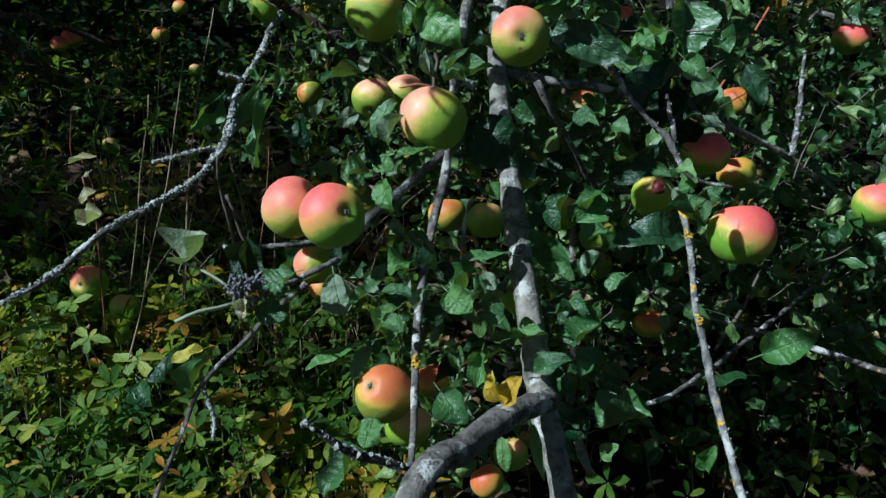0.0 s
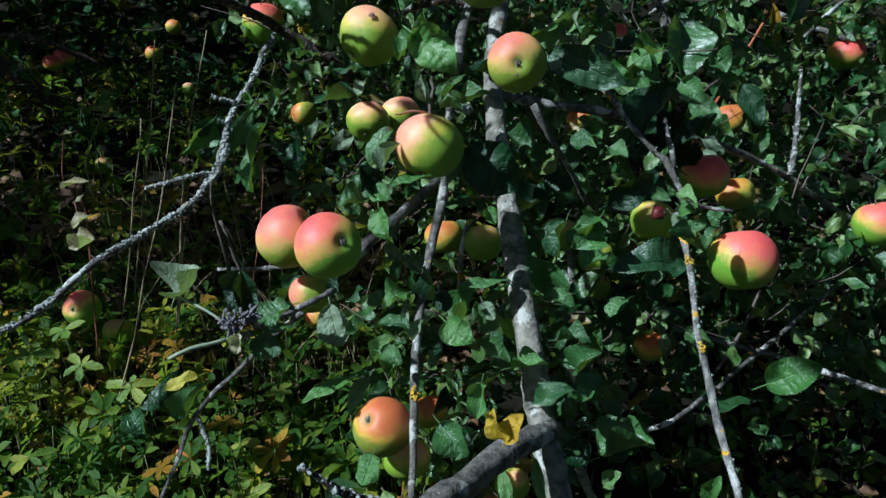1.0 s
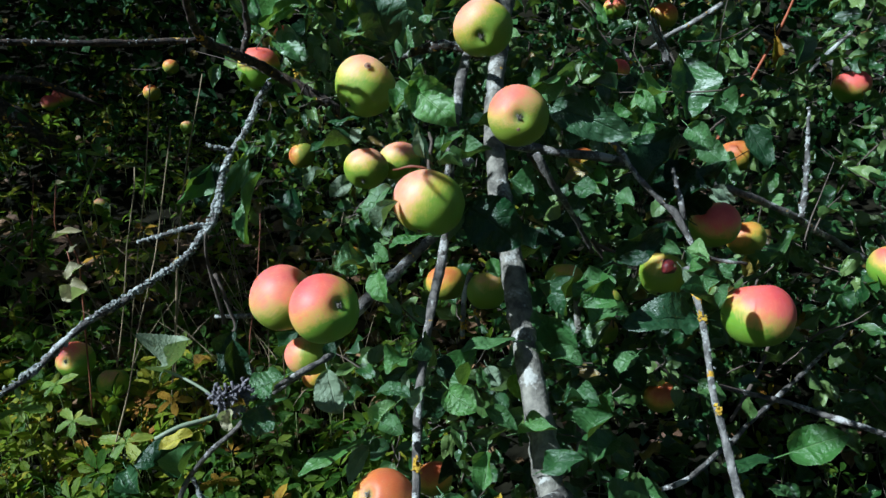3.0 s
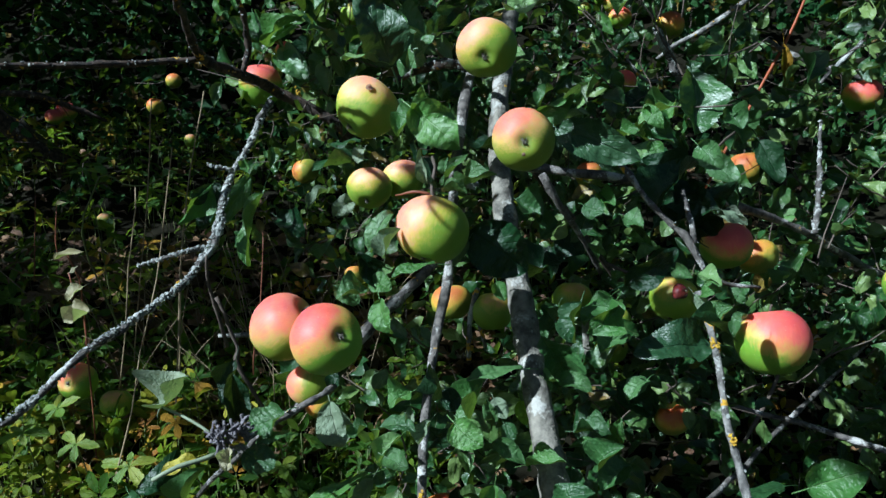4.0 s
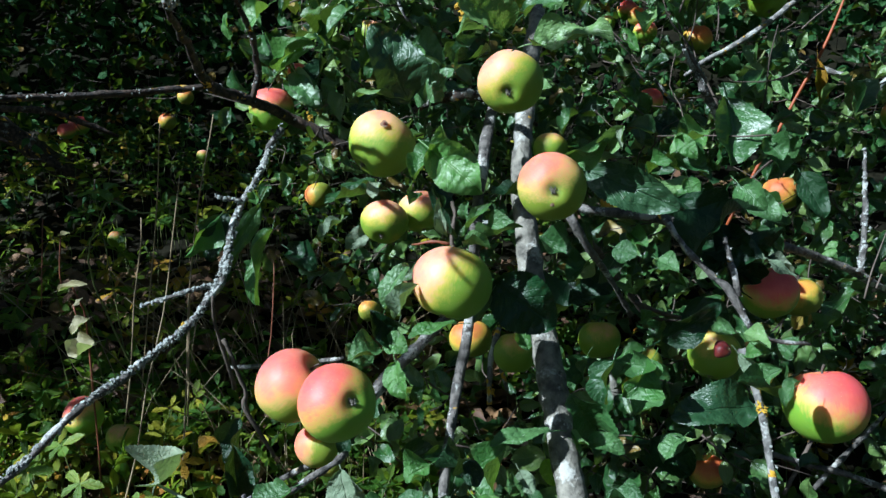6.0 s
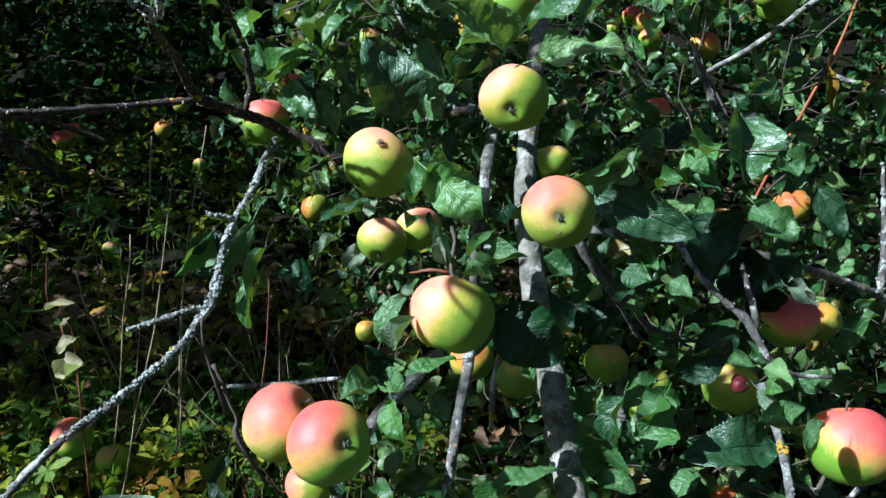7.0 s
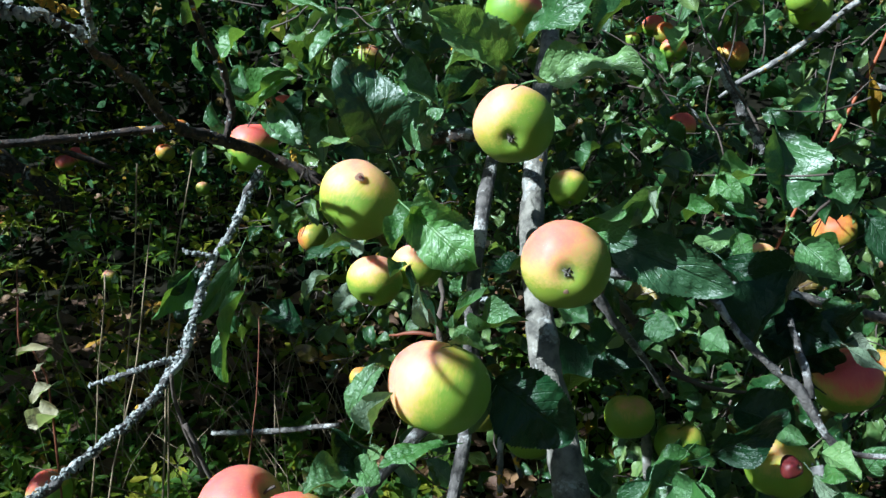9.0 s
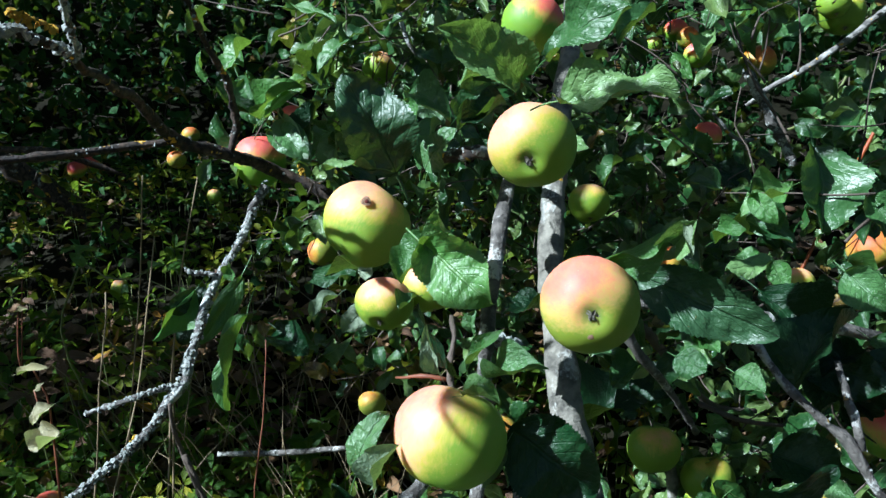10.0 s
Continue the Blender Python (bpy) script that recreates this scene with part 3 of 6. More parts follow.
PARALLEL = [(0.221, 1.220, 0.764, 0.0063), (0.231, 1.240, 0.670, 0.0080), (0.231, 1.240, 0.576, 0.0086), (0.231, 1.220, 0.487, 0.0086), (0.229, 1.200, 0.398, 0.0081), (0.26, 1.15, 0.30, 0.008)]
branch(tree, "branch", PARALLEL, BARK, 10, 0.08, 0.001, "", 21)
SMALL_A = [(0.052, 1.180, 0.800, 0.0042), (0.039, 1.175, 0.753, 0.0038), (0.033, 1.170, 0.687, 0.0038)]
branch(tree, "twig", SMALL_A, BARK_SPOTTED, 8, 0.1, 0.001, "", 22)
SMALL_B = [(0.048, 1.180, 0.790, 0.0033), (0.050, 1.180, 0.752, 0.0033), (0.060, 1.180, 0.704, 0.0029)]
branch(tree, "twig", SMALL_B, BARK_SPOTTED, 8, 0.1, 0.001, "", 23)
LOW_TWIG = [(-0.005, 0.560, 0.640, 0.0040), (-0.028, 0.540, 0.660, 0.0036), (-0.058, 0.520, 0.681, 0.0032), (-0.077, 0.510, 0.699, 0.0023), (-0.091, 0.505, 0.713, 0.0018)]
branch(tree, "twig", LOW_TWIG, BARK_DARK, 9, 0.16, 0.001, "dark rough twig with lichen", 24, 0.006)
TIP_TWIG = [(-0.110, 0.800, 0.779, 0.0036), (-0.117, 0.775, 0.781, 0.0034), (-0.139, 0.757, 0.772, 0.0034), (-0.158, 0.735, 0.765, 0.0033), (-0.172, 0.700, 0.769, 0.003), (-0.186, 0.680, 0.773, 0.0022)]
branch(tree, "twig", TIP_TWIG, BARK_GREY, 8, 0.12, 0.001, "short grey fruiting twig", 25, 0.006)
UP_R = [(0.770, 1.850, 1.361, 0.0060), (0.701, 1.850, 1.313, 0.0066), (0.620, 1.850, 1.265, 0.0066), (0.539, 1.850, 1.220, 0.0055), (0.501, 1.850, 1.194, 0.0037)]
branch(tree, "branch", UP_R, BARK_SPOTTED, 9, 0.08, 0.0015, "", 26)
UP_R2 = [(0.475, 1.750, 1.251, 0.0080), (0.492, 1.720, 1.192, 0.0096), (0.516, 1.700, 1.129, 0.0095), (0.529, 1.680, 1.078, 0.0077)]
branch(tree, "branch", UP_R2, BARK_LICHEN, 10, 0.12, 0.001, "short lichened branch end", 27, 0.008)
SHOOT = [(0.967, 2.050, 1.436, 0.0046), (0.899, 2.020, 1.282, 0.0060), (0.816, 2.000, 1.142, 0.0066), (0.713, 1.960, 0.977, 0.0066), (0.616, 1.900, 0.843, 0.0058)]
R_KNOB = [(0.569, 1.180, 0.866, 0.0082), (0.582, 1.200, 0.920, 0.0069), (0.600, 1.240, 0.979, 0.0052), (0.628, 1.300, 1.036, 0.0034)]
branch(tree, "twig", [(x, y, z, r * 0.65) for x, y, z, r in R_KNOB], BARK_LICHEN, 9, 0.16, 0.001, "", 28, 0.006)
LICHEN_UP = [(-0.224, 0.800, 1.270, 0.0021), (-0.244, 0.830, 1.249, 0.0025), (-0.259, 0.860, 1.236, 0.0025), (-0.268, 0.880, 1.228, 0.0021)]
branch(tree, "twig", LICHEN_UP, BARK_LICHEN, 9, 0.2, 0.001, "short twig thick with pale lichen", 32, 0.006)
BARE = [(-0.344, 1.100, 0.879, 0.0022), (-0.352, 1.120, 0.835, 0.0026), (-0.350, 1.140, 0.785, 0.0030), (-0.346, 1.160, 0.725, 0.0031)]
branch(tree, "twig", BARE, TWIG, 8, 0.1, 0.001, "", 33)
VINE_A = [(0.434, 1.680, 1.328, 0.0019), (0.455, 1.660, 1.230, 0.0024), (0.488, 1.650, 1.171, 0.0024), (0.511, 1.640, 1.118, 0.0024)]
branch(tree, "twig", VINE_A, TWIG, 6, 0.06, 0.001, "", 34)
VINE_B = [(0.505, 1.660, 1.140, 0.0029), (0.537, 1.660, 1.151, 0.0029), (0.582, 1.670, 1.184, 0.0029), (0.608, 1.680, 1.212, 0.0024), (0.622, 1.680, 1.241, 0.0019)]
branch(tree, "twig", VINE_B, GREEN_STEM, 6, 0.06, 0.001, "", 35)
VINE_C = [(0.376, 1.600, 1.176, 0.0032), (0.400, 1.600, 1.143, 0.0037), (0.418, 1.600, 1.130, 0.0032), (0.449, 1.600, 1.130, 0.0023)]
branch(tree, "twig", VINE_C, BARK_SPOTTED, 7, 0.12, 0.001, "", 36, 0.008)
FLAT = [(-0.479, 1.500, 0.652, 0.0045), (-0.402, 1.500, 0.653, 0.0050), (-0.314, 1.480, 0.664, 0.0049), (-0.239, 1.460, 0.675, 0.0043)]
branch(tree, "twig", FLAT, BARK_GREY, 8, 0.07, 0.001, "", 29)
FAR_L = [(-1.876, 2.700, 1.317, 0.0407), (-1.678, 2.750, 1.171, 0.0377), (-1.531, 2.800, 1.038, 0.0365), (-1.374, 2.850, 0.898, 0.0331), (-1.226, 2.900, 0.795, 0.0180)]
branch(tree, "branch", FAR_L, BARK_DARK, 10, 0.08, 0.003, "thick dark branch deep in the shade", 30, 0.03)
FAR_L2 = [(-1.561, 2.400, 1.243, 0.0127), (-1.342, 2.400, 1.219, 0.0118), (-1.226, 2.450, 1.173, 0.0093), (-1.141, 2.500, 1.130, 0.0057)]
branch(tree, "branch", FAR_L2, BARK_DARK, 8, 0.1, 0.003, "", 31, 0.03)

SPUR_FLAT = [(-0.040, 0.860, 0.976, 0.001), (-0.020, 0.850, 0.980, 0.0014), (0.001, 0.850, 0.976, 0.0016)]
branch(tree, "twig", SPUR_FLAT, DULL_STEM, 7, 0.1, 0.001, "thin reddish-brown fruit spur", 39, 0.006)
SPUR_UP = [(0.005, 0.845, 0.965, 0.002), (0.002, 0.850, 0.983, 0.0026), (0.006, 0.860, 1.004, 0.0022), (0.002, 0.880, 1.016, 0.0016)]
branch(tree, "twig", SPUR_UP, TWIG, 8, 0.16, 0.001, "knotty brown fruit spur", 40, 0.006)
CLUMP = [(0.028, 0.930, 0.986, 0.0045), (0.047, 0.930, 0.978, 0.003)]
branch(tree, "twig", CLUMP, BARK_LICHEN, 8, 0.15, 0.001, "stub thick with pale lichen", 41, 0.006)
for rows, mat, label in (
        ([(0.814, 2.000, 1.241, 0.006), (0.896, 1.980, 1.189, 0.008), (1.032, 1.950, 1.137, 0.009), (1.138, 1.900, 1.083, 0.009)], BARK_GREY, "grey branch far back among the leaves"),
        ([(0.719, 1.500, 1.105, 0.003), (0.755, 1.500, 1.142, 0.0042), (0.794, 1.500, 1.178, 0.004)], BARK_LICHEN, "pale bare twig"),
        ([(-0.288, 1.500, 1.317, 0.0024), (-0.239, 1.490, 1.314, 0.003), (-0.207, 1.480, 1.319, 0.0024)], BARK_GREY, "pale bare twig"),
        ([(-0.100, 1.400, 1.337, 0.0032), (-0.092, 1.400, 1.306, 0.003), (-0.079, 1.400, 1.277, 0.0018)], BARK_LICHEN, "pale bare twig"),
        ([(0.458, 1.300, 0.997, 0.002), (0.492, 1.320, 1.020, 0.0022), (0.571, 1.360, 1.056, 0.0016)], TWIG, "bare brown twig"),
        ([(0.136, 1.000, 0.984, 0.005), (0.162, 1.020, 0.942, 0.0045), (0.188, 1.050, 0.899, 0.004), (0.227, 1.100, 0.833, 0.003)], BARK_GREY, "bare grey twig"),
        ([(0.254, 1.200, 0.828, 0.003), (0.297, 1.200, 0.809, 0.003), (0.381, 1.220, 0.787, 0.002)], TWIG, "bare brown twig")):
    branch(tree, "twig", rows, mat, 7, 0.12, 0.0015, label, 42, 0.012)
# Added out of view to cast a shadow band on the large green apple.
SHADE_TWIG = [(-0.95, 0.10, 2.05, 0.010), (-0.78, 0.24, 1.82, 0.007), (-0.60, 0.40, 1.60, 0.005), (-0.4456, 0.5263, 1.4438, 0.0027), (-0.3966, 0.5413, 1.3788, 0.0021), (-0.3606, 0.5413, 1.3363, 0.0017)]
branch(tree, "branch", SHADE_TWIG, BARK_GREY, 9, 0.08, 0.0, "unseen thin branch added to shade the green apple", 38)

tree_crust = crust(BRANCH_L, 900, 0.0029, 1, 0.95)
part("lichen", tree_crust.mesh("lichen", LICHEN, False), BRANCHES[3], "crumbly pale grey lichen crust", kind="stuff")

# ---- apples ----
def apple_mesh(mat, squat, lumps, seed):
    """Apple body of radius 1: stalk hollow at +Z, eye hollow at -Z."""
    rng = np.random.default_rng(seed)
    nt, ns = 26, 32
    ph = rng.uniform(0, 6, 4)
    verts, faces = [], []
    for i in range(nt + 1):
        a = math.pi * i / nt
        s, c = math.sin(a), math.cos(a)
        r = max(s, 0.0) ** 0.92 * (1.0 + 0.05 * c)
        z = c * squat
        z -= 0.20 * math.exp(-(s / 0.24) ** 2) * (1 if c > 0 else 0)
        z += 0.145 * math.exp(-(s / 0.23) ** 2) * (1 if c < 0 else 0)
        for k in range(ns):
            b = 2 * math.pi * k / ns
            bump = 1 + lumps * (math.sin(5 * b + ph[0]) * (0.35 + 0.65 * (c < 0) * abs(c)) + 0.8 * math.sin(2 * b + ph[1]) + 0.5 * math.sin(3 * b + ph[2] + 2 * c))
            verts.append((r * bump * math.cos(b), r * bump * math.sin(b), z * (1 + lumps * math.sin(b + ph[3]))))
            if i:
                o = (i - 1) * ns
                faces.append((o + k, o + ns + k, o + ns + (k + 1) % ns, o + (k + 1) % ns))
    return mesh_of("apple", verts, faces, mat)


def eye_mesh():
    """Dry sepals in the eye hollow."""
    b = Batch()
    rng = np.random.default_rng(5)
    for k in range(6):
        a = 2 * math.pi * k / 6 + rng.uniform(-0.2, 0.2)
        d = np.array((math.cos(a), math.sin(a), -0.6 + rng.uniform(-0.5, 0.3)))
        put_blade(b, FAR[k], (0.03 * d[0], 0.03 * d[1], -0.70), d, (0, 0, -1), rng.uniform(0.10, 0.16), 0.9)
    for k in range(8):
        d = rng.normal(0, 1, 3) * (0.4, 0.4, 0.2) + (0, 0, -1)
        v, f = tube_data([(0, 0, -0.64, 0.026), (*(d * 0.12 + (0, 0, -0.69)), 0.02)], 0.05, 5, 0.1, 0, k)
        b.add(v, f)
    return b.mesh("calyx", CALYX)


def stalk_mesh():
    v, f = tube_data([(0, 0, 0.55, 0.04), (0.02, 0.0, 0.85, 0.032), (0.06, 0.02, 0.94, 0.03), (0.12, 0.03, 1.02, 0.04)], 0.1, 7, 0.08, 0, 3)
    return mesh_of("stalk", v, f, TWIG)


apple_bodies = {}
EYE_MESH, STALK_MESH = eye_mesh(), stalk_mesh()


def apple(centre, radius, eye=(0, -0.5, -0.85), sunny=(-0.25, -0.45, 0.85), blush=0.0, skin=None, squat=0.86, lumps=0.03, seed=0, label=""):
    """An apple whose eye end points along eye and whose blush faces sunny."""
    skin = skin or APPLE
    key = (skin.name, round(squat, 2), lumps, seed % 4)
    if key not in apple_bodies:
        apple_bodies[key] = apple_mesh(skin, squat, lumps, seed % 4)
    z = -Vector(eye).normalized()
    x = Vector((1.0, 0.3, 0.2))
    x = (x - z * x.dot(z)).normalized()
    y = z.cross(x)
    ob = new("apple", apple_bodies[key])
    r = radius
    ob.matrix_basis = Matrix(((x.x * r, y.x * r, z.x * r, centre[0]), (x.y * r, y.y * r, z.y * r, centre[1]), (x.z * r, y.z * r, z.z * r, centre[2]), (0, 0, 0, 1)))
    ob["blush"] = blush
    aim = Vector(sunny).normalized()
    ob["sunny_side"] = [aim.dot(x), aim.dot(y), aim.dot(z)]
    tagged(ob, label or "ripening apple with a red blush hanging on a twig", "apple", "apples on the tree")
    for nm, me in (("calyx", EYE_MESH), ("stalk", STALK_MESH)):
        p = new(nm, me)
        p.parent = ob
        if nm == "calyx":
            p.matrix_basis = Matrix.Translation((0, 0, 0.855 - squat))
        tagged(p, "dry brown calyx" if nm == "calyx" else "short woody stalk")
    return ob


G, O = APPLE_GREEN, APPLE_ORANGE
apple((0.069, 0.955, 1.139), 0.0359, (-0.12, -0.89, -0.44), (-0.6, -0.1, 0.8), 0.04, G, 0.88, 0.025, 0, "yellow-green apple with a soft orange blush among leaves")
spotted = apple((0.100, 0.830, 1.031), 0.0332, (-0.04, -0.97, -0.08), (-0.35, -0.35, 0.85), -0.02, APPLE_PEACH, 0.84, 0.012, 1, "round apple with a pale pink blush and open eye")
scarred = apple((-0.084, 1.000, 1.078), 0.0398, (-0.66, -0.30, -0.68), (0.0, -0.3, 0.95), -0.10, G, 0.95, 0.035, 2, "lumpy yellow-green apple with a brown scar")
apple((0.000, 0.835, 0.939), 0.0398, (-0.30, -0.36, -0.88), (-0.75, -0.1, 0.66), 0.05, G, 0.90, 0.022, 3, "large green apple with a pink cheek")
apple((-0.115, 0.800, 0.832), 0.0386, (0.63, -0.73, 0.26), (-0.50, -0.25, 0.83), 0.06, APPLE, 0.88, 0.02, 0, "bright red-cheeked apple in a cluster of three")
apple((-0.172, 0.845, 0.834), 0.0381, (-0.75, 0.10, -0.65), (-0.3, -0.30, 0.90), 0.08, APPLE_PEACH, 0.97, 0.02, 1, "pink-cheeked apple in a cluster of three")
apple((-0.152, 0.870, 0.758), 0.0275, (0.1, -0.35, -0.95), (-0.8, -0.2, 0.3), -0.06, APPLE_PEACH, 0.9, 0.02, 2, "smaller pale apple under two larger ones")
apple((0.368, 0.840, 0.800), 0.0396, (0.05, -0.25, -1.0), (0.35, -0.25, 0.92), 0.12, APPLE, 0.92, 0.02, 3, "large red-topped apple with a leaf shadow")
apple((-0.335, 1.440, 1.144), 0.0390, (0.0, -0.1, -1.0), (0.0, -0.3, 0.9), -0.02, APPLE, 1.02, 0.02, 0, "red-topped apple behind a dark branch")
apple((0.606, 1.560, 0.945), 0.0373, (0.1, -0.2, -0.95), (-0.5, -0.5, 0.6), -0.06, O, 0.88, 0.02, 1)
apple((0.936, 1.760, 1.085), 0.0414, (0.1, -0.1, -0.95), (0.1, -0.4, 0.9), 0.16, APPLE, 0.88, 0.02, 2)
apple((0.580, 2.030, 1.290), 0.0376, (0.2, -0.3, -0.9), (0.2, -0.5, 0.8), 0.0, O, 0.9, 0.02, 3)
apple((0.006, 1.300, 0.751), 0.0350, (0, -0.2, -1), (-0.3, -0.5, 0.8), -0.09, O, 0.9, 0.02, 0)
apple((0.073, 1.180, 0.761), 0.0320, (0, -0.3, -0.9), (0.1, -0.5, 0.8), -0.30, G, 0.95, 0.02, 3, "dull green apple in deep shade behind the limb")
apple((0.203, 1.215, 0.767), 0.0325, (0, -0.3, -0.9), (0.1, -0.5, 0.8), -0.30, G, 0.9, 0.02, 1, "green apple in the shade of the limb")
apple((0.277, 0.900, 0.838), 0.0281, (-0.3, -0.3, -0.9), (-0.3, -0.5, 0.8), -0.32, G, 0.95, 0.03, 2, "yellow-green apple half hidden behind leaves")
apple((0.463, 1.130, 0.843), 0.0295, (0.1, -0.1, -1), (-0.6, -0.3, 0.7), -0.10, O, 0.88, 0.02, 3, "yellow-orange apple half behind leaves")
apple((0.363, 0.975, 0.886), 0.0322, (0.2, -0.1, -1), (0.0, -0.5, 0.8), 0.05, APPLE, 0.92, 0.02, 0, "dusky red apple shaded by leaves")
apple((-0.312, 1.670, 0.972), 0.0297, (0.3, -0.2, -0.9), (-0.9, -0.3, 0.2), -0.09, O, 0.9, 0.02, 1)
apple((-0.114, 1.210, 0.961), 0.0354, (-0.1, -0.7, -0.7), (0.0, -0.4, 0.9), -0.08, G, 0.86, 0.03, 2, "yellow-green apple with scab spots")
apple((-0.064, 1.260, 0.969), 0.0349, (0.2, -0.3, -0.9), (0.0, -0.2, 0.9), 0.0, G, 0.9, 0.02, 3)
apple((-0.727, 1.400, 0.597), 0.0370, (-0.15, -0.97, 0.2), (-0.3, -0.3, 0.8), -0.04, APPLE, 0.86, 0.02, 0, "orange-red apple low above the ground plants")
apple((-0.681, 1.450, 0.531), 0.0323, (0, -0.4, -0.9), (0, -0.5, 0.8), -0.25, G, 0.9, 0.02, 1)
apple((0.332, 1.100, 0.606), 0.0257, (0.2, -0.2, -1), (0.0, -0.4, 0.9), 0.06, O, 0.88, 0.02, 2)
apple((-0.812, 2.260, 1.229), 0.0233, (0, -0.3, -0.9), (0, -0.5, 0.8), -0.12, O, 0.9, 0.02, 3, "small yellow apple far back in the shade")
apple((-1.461, 2.760, 1.163), 0.0311, (0, -0.3, -0.9), (0, -0.5, 0.8), 0.18, APPLE, 0.9, 0.02, 0)
apple((-1.433, 2.800, 1.183), 0.0378, (0, -0.3, -0.9), (0, -0.5, 0.8), 0.16, APPLE, 0.9, 0.02, 1)
apple((-0.055, 0.740, 0.639), 0.0330, (-0.45, -0.68, 0.58), (0.2, -0.3, 0.9), 0.05, O, 0.95, 0.015, 2, "orange striped apple with a wide eye")
apple((-0.005, 0.830, 0.617), 0.0219, (0.3, -0.5, -0.8), (0, -0.3, 0.9), 0.02, O, 0.9, 0.02, 3)
apple((-0.032, 0.780, 0.581), 0.0283, (0, -0.3, -0.95), (0.2, -0.4, 0.7), -0.16, G, 0.86, 0.02, 0, "green apple tucked under an orange one")
apple((0.064, 0.800, 0.498), 0.0217, (0.5, -0.5, -0.7), (-0.5, -0.3, 0.6), 0.08, O, 0.9, 0.02, 1)
apple((0.096, 0.840, 0.513), 0.0218, (0.2, -0.3, -0.9), (0, -0.3, 0.9), -0.2, G, 0.95, 0.02, 2)
apple((-0.157, 0.930, 0.710), 0.0175, (0, -0.3, -0.9), (-0.5, -0.5, 0.4), -0.16, O, 0.9, 0.02, 3)
apple((0.684, 1.120, 0.794), 0.0387, (0.2, -0.2, -1), (0.1, -0.4, 0.9), 0.08, APPLE, 0.9, 0.02, 0)
apple((0.074, 0.970, 1.237), 0.0260, (0.0, -0.2, -0.95), (0.6, -0.2, 0.8), -0.08, APPLE, 0.95, 0.02, 1, "pink apple half hidden behind big leaves")
apple((0.438, 2.050, 1.357), 0.0235, (0, -0.95, 0.1), (0, -0.3, 0.9), 0.02, O, 0.88, 0.02, 2)
apple((0.422, 2.090, 1.378), 0.0266, (0, -0.4, -0.8), (0, -0.3, 0.9), 0.14, APPLE, 0.88, 0.02, 3)
apple((0.451, 2.020, 1.314), 0.0293, (0, -0.4, -0.8), (0, -0.3, 0.9), 0.04, APPLE, 0.88, 0.02, 0)
apple((0.374, 2.100, 1.352), 0.0192, (0, -0.4, -0.8), (0, -0.3, 0.9), -0.2, G, 0.95, 0.02, 1)
apple((0.718, 1.950, 1.367), 0.0444, (0, -0.4, -0.8), (0, -0.3, 0.9), -0.2, G, 0.9, 0.02, 2)
apple((0.683, 1.900, 1.381), 0.0309, (0, -0.4, -0.8), (0, -0.3, 0.9), -0.18, G, 0.9, 0.02, 3)
apple((-0.191, 1.720, 1.303), 0.0314, (0, -0.4, -0.8), (0.5, -0.3, 0.6), -0.16, G, 0.9, 0.02, 0)
apple((0.156, 1.430, 1.053), 0.0305, (0, -0.4, -0.8), (0, -0.3, 0.9), -0.25, G, 0.9, 0.02, 1)
apple((0.387, 1.480, 1.051), 0.0244, (0, -0.4, -0.8), (0, -0.3, 0.9), -0.02, O, 0.9, 0.02, 2)
apple((0.345, 1.150, 0.975), 0.0199, (0, -0.4, -0.8), (0, -0.3, 0.9), -0.2, G, 0.9, 0.02, 3)
apple((0.267, 1.220, 0.725), 0.0316, (0, -0.4, -0.8), (0, -0.3, 0.9), -0.36, G, 0.9, 0.02, 0)
apple((-0.159, 1.300, 0.804), 0.0190, (0, -0.4, -0.8), (-0.3, -0.3, 0.8), -0.22, O, 0.9, 0.02, 1)
apple((-0.297, 1.500, 1.210), 0.0200, (0, -0.4, -0.8), (0, -0.3, 0.9), 0.1, APPLE, 0.9, 0.02, 2)
apple((0.408, 1.780, 1.139), 0.0286, (0, -0.4, -0.8), (0.3, -0.3, 0.9), 0.16, APPLE, 0.9, 0.02, 3)
apple((0.280, 1.500, 0.949), 0.0276, (0, -0.4, -0.8), (-0.4, -0.3, 0.8), -0.02, O, 0.9, 0.02, 1)
apple((0.464, 1.550, 0.909), 0.0178, (0, -0.4, -0.8), (0, -0.3, 0.9), -0.14, G, 1.0, 0.02, 2)
apple((0.285, 1.320, 0.651), 0.0287, (0, -0.4, -0.8), (0, -0.3, 0.9), -0.16, G, 0.9, 0.02, 3)
apple((-0.480, 1.240, 0.359), 0.0245, (0.1, -0.3, 0.9), (0, -0.3, 0.9), 0.0, O, 0.9, 0.02, 0, "peach-coloured windfall among the ground plants")
apple((-0.974, 2.500, 1.170), 0.0284, (0, -0.4, -0.8), (-0.3, -0.3, 0.8), -0.02, O, 0.9, 0.02, 1)
apple((-0.868, 2.500, 1.054), 0.0210, (0, -0.4, -0.8), (0, -0.3, 0.9), -0.16, G, 1.0, 0.02, 2)
apple((-1.088, 2.300, 0.817), 0.0234, (0, -0.4, -0.8), (0, -0.3, 0.9), -0.2, G, 1.1, 0.02, 3)
apple((-0.514, 1.600, 0.895), 0.0275, (0, -0.4, -0.8), (0, -0.3, 0.9), -0.16, G, 0.9, 0.02, 0)



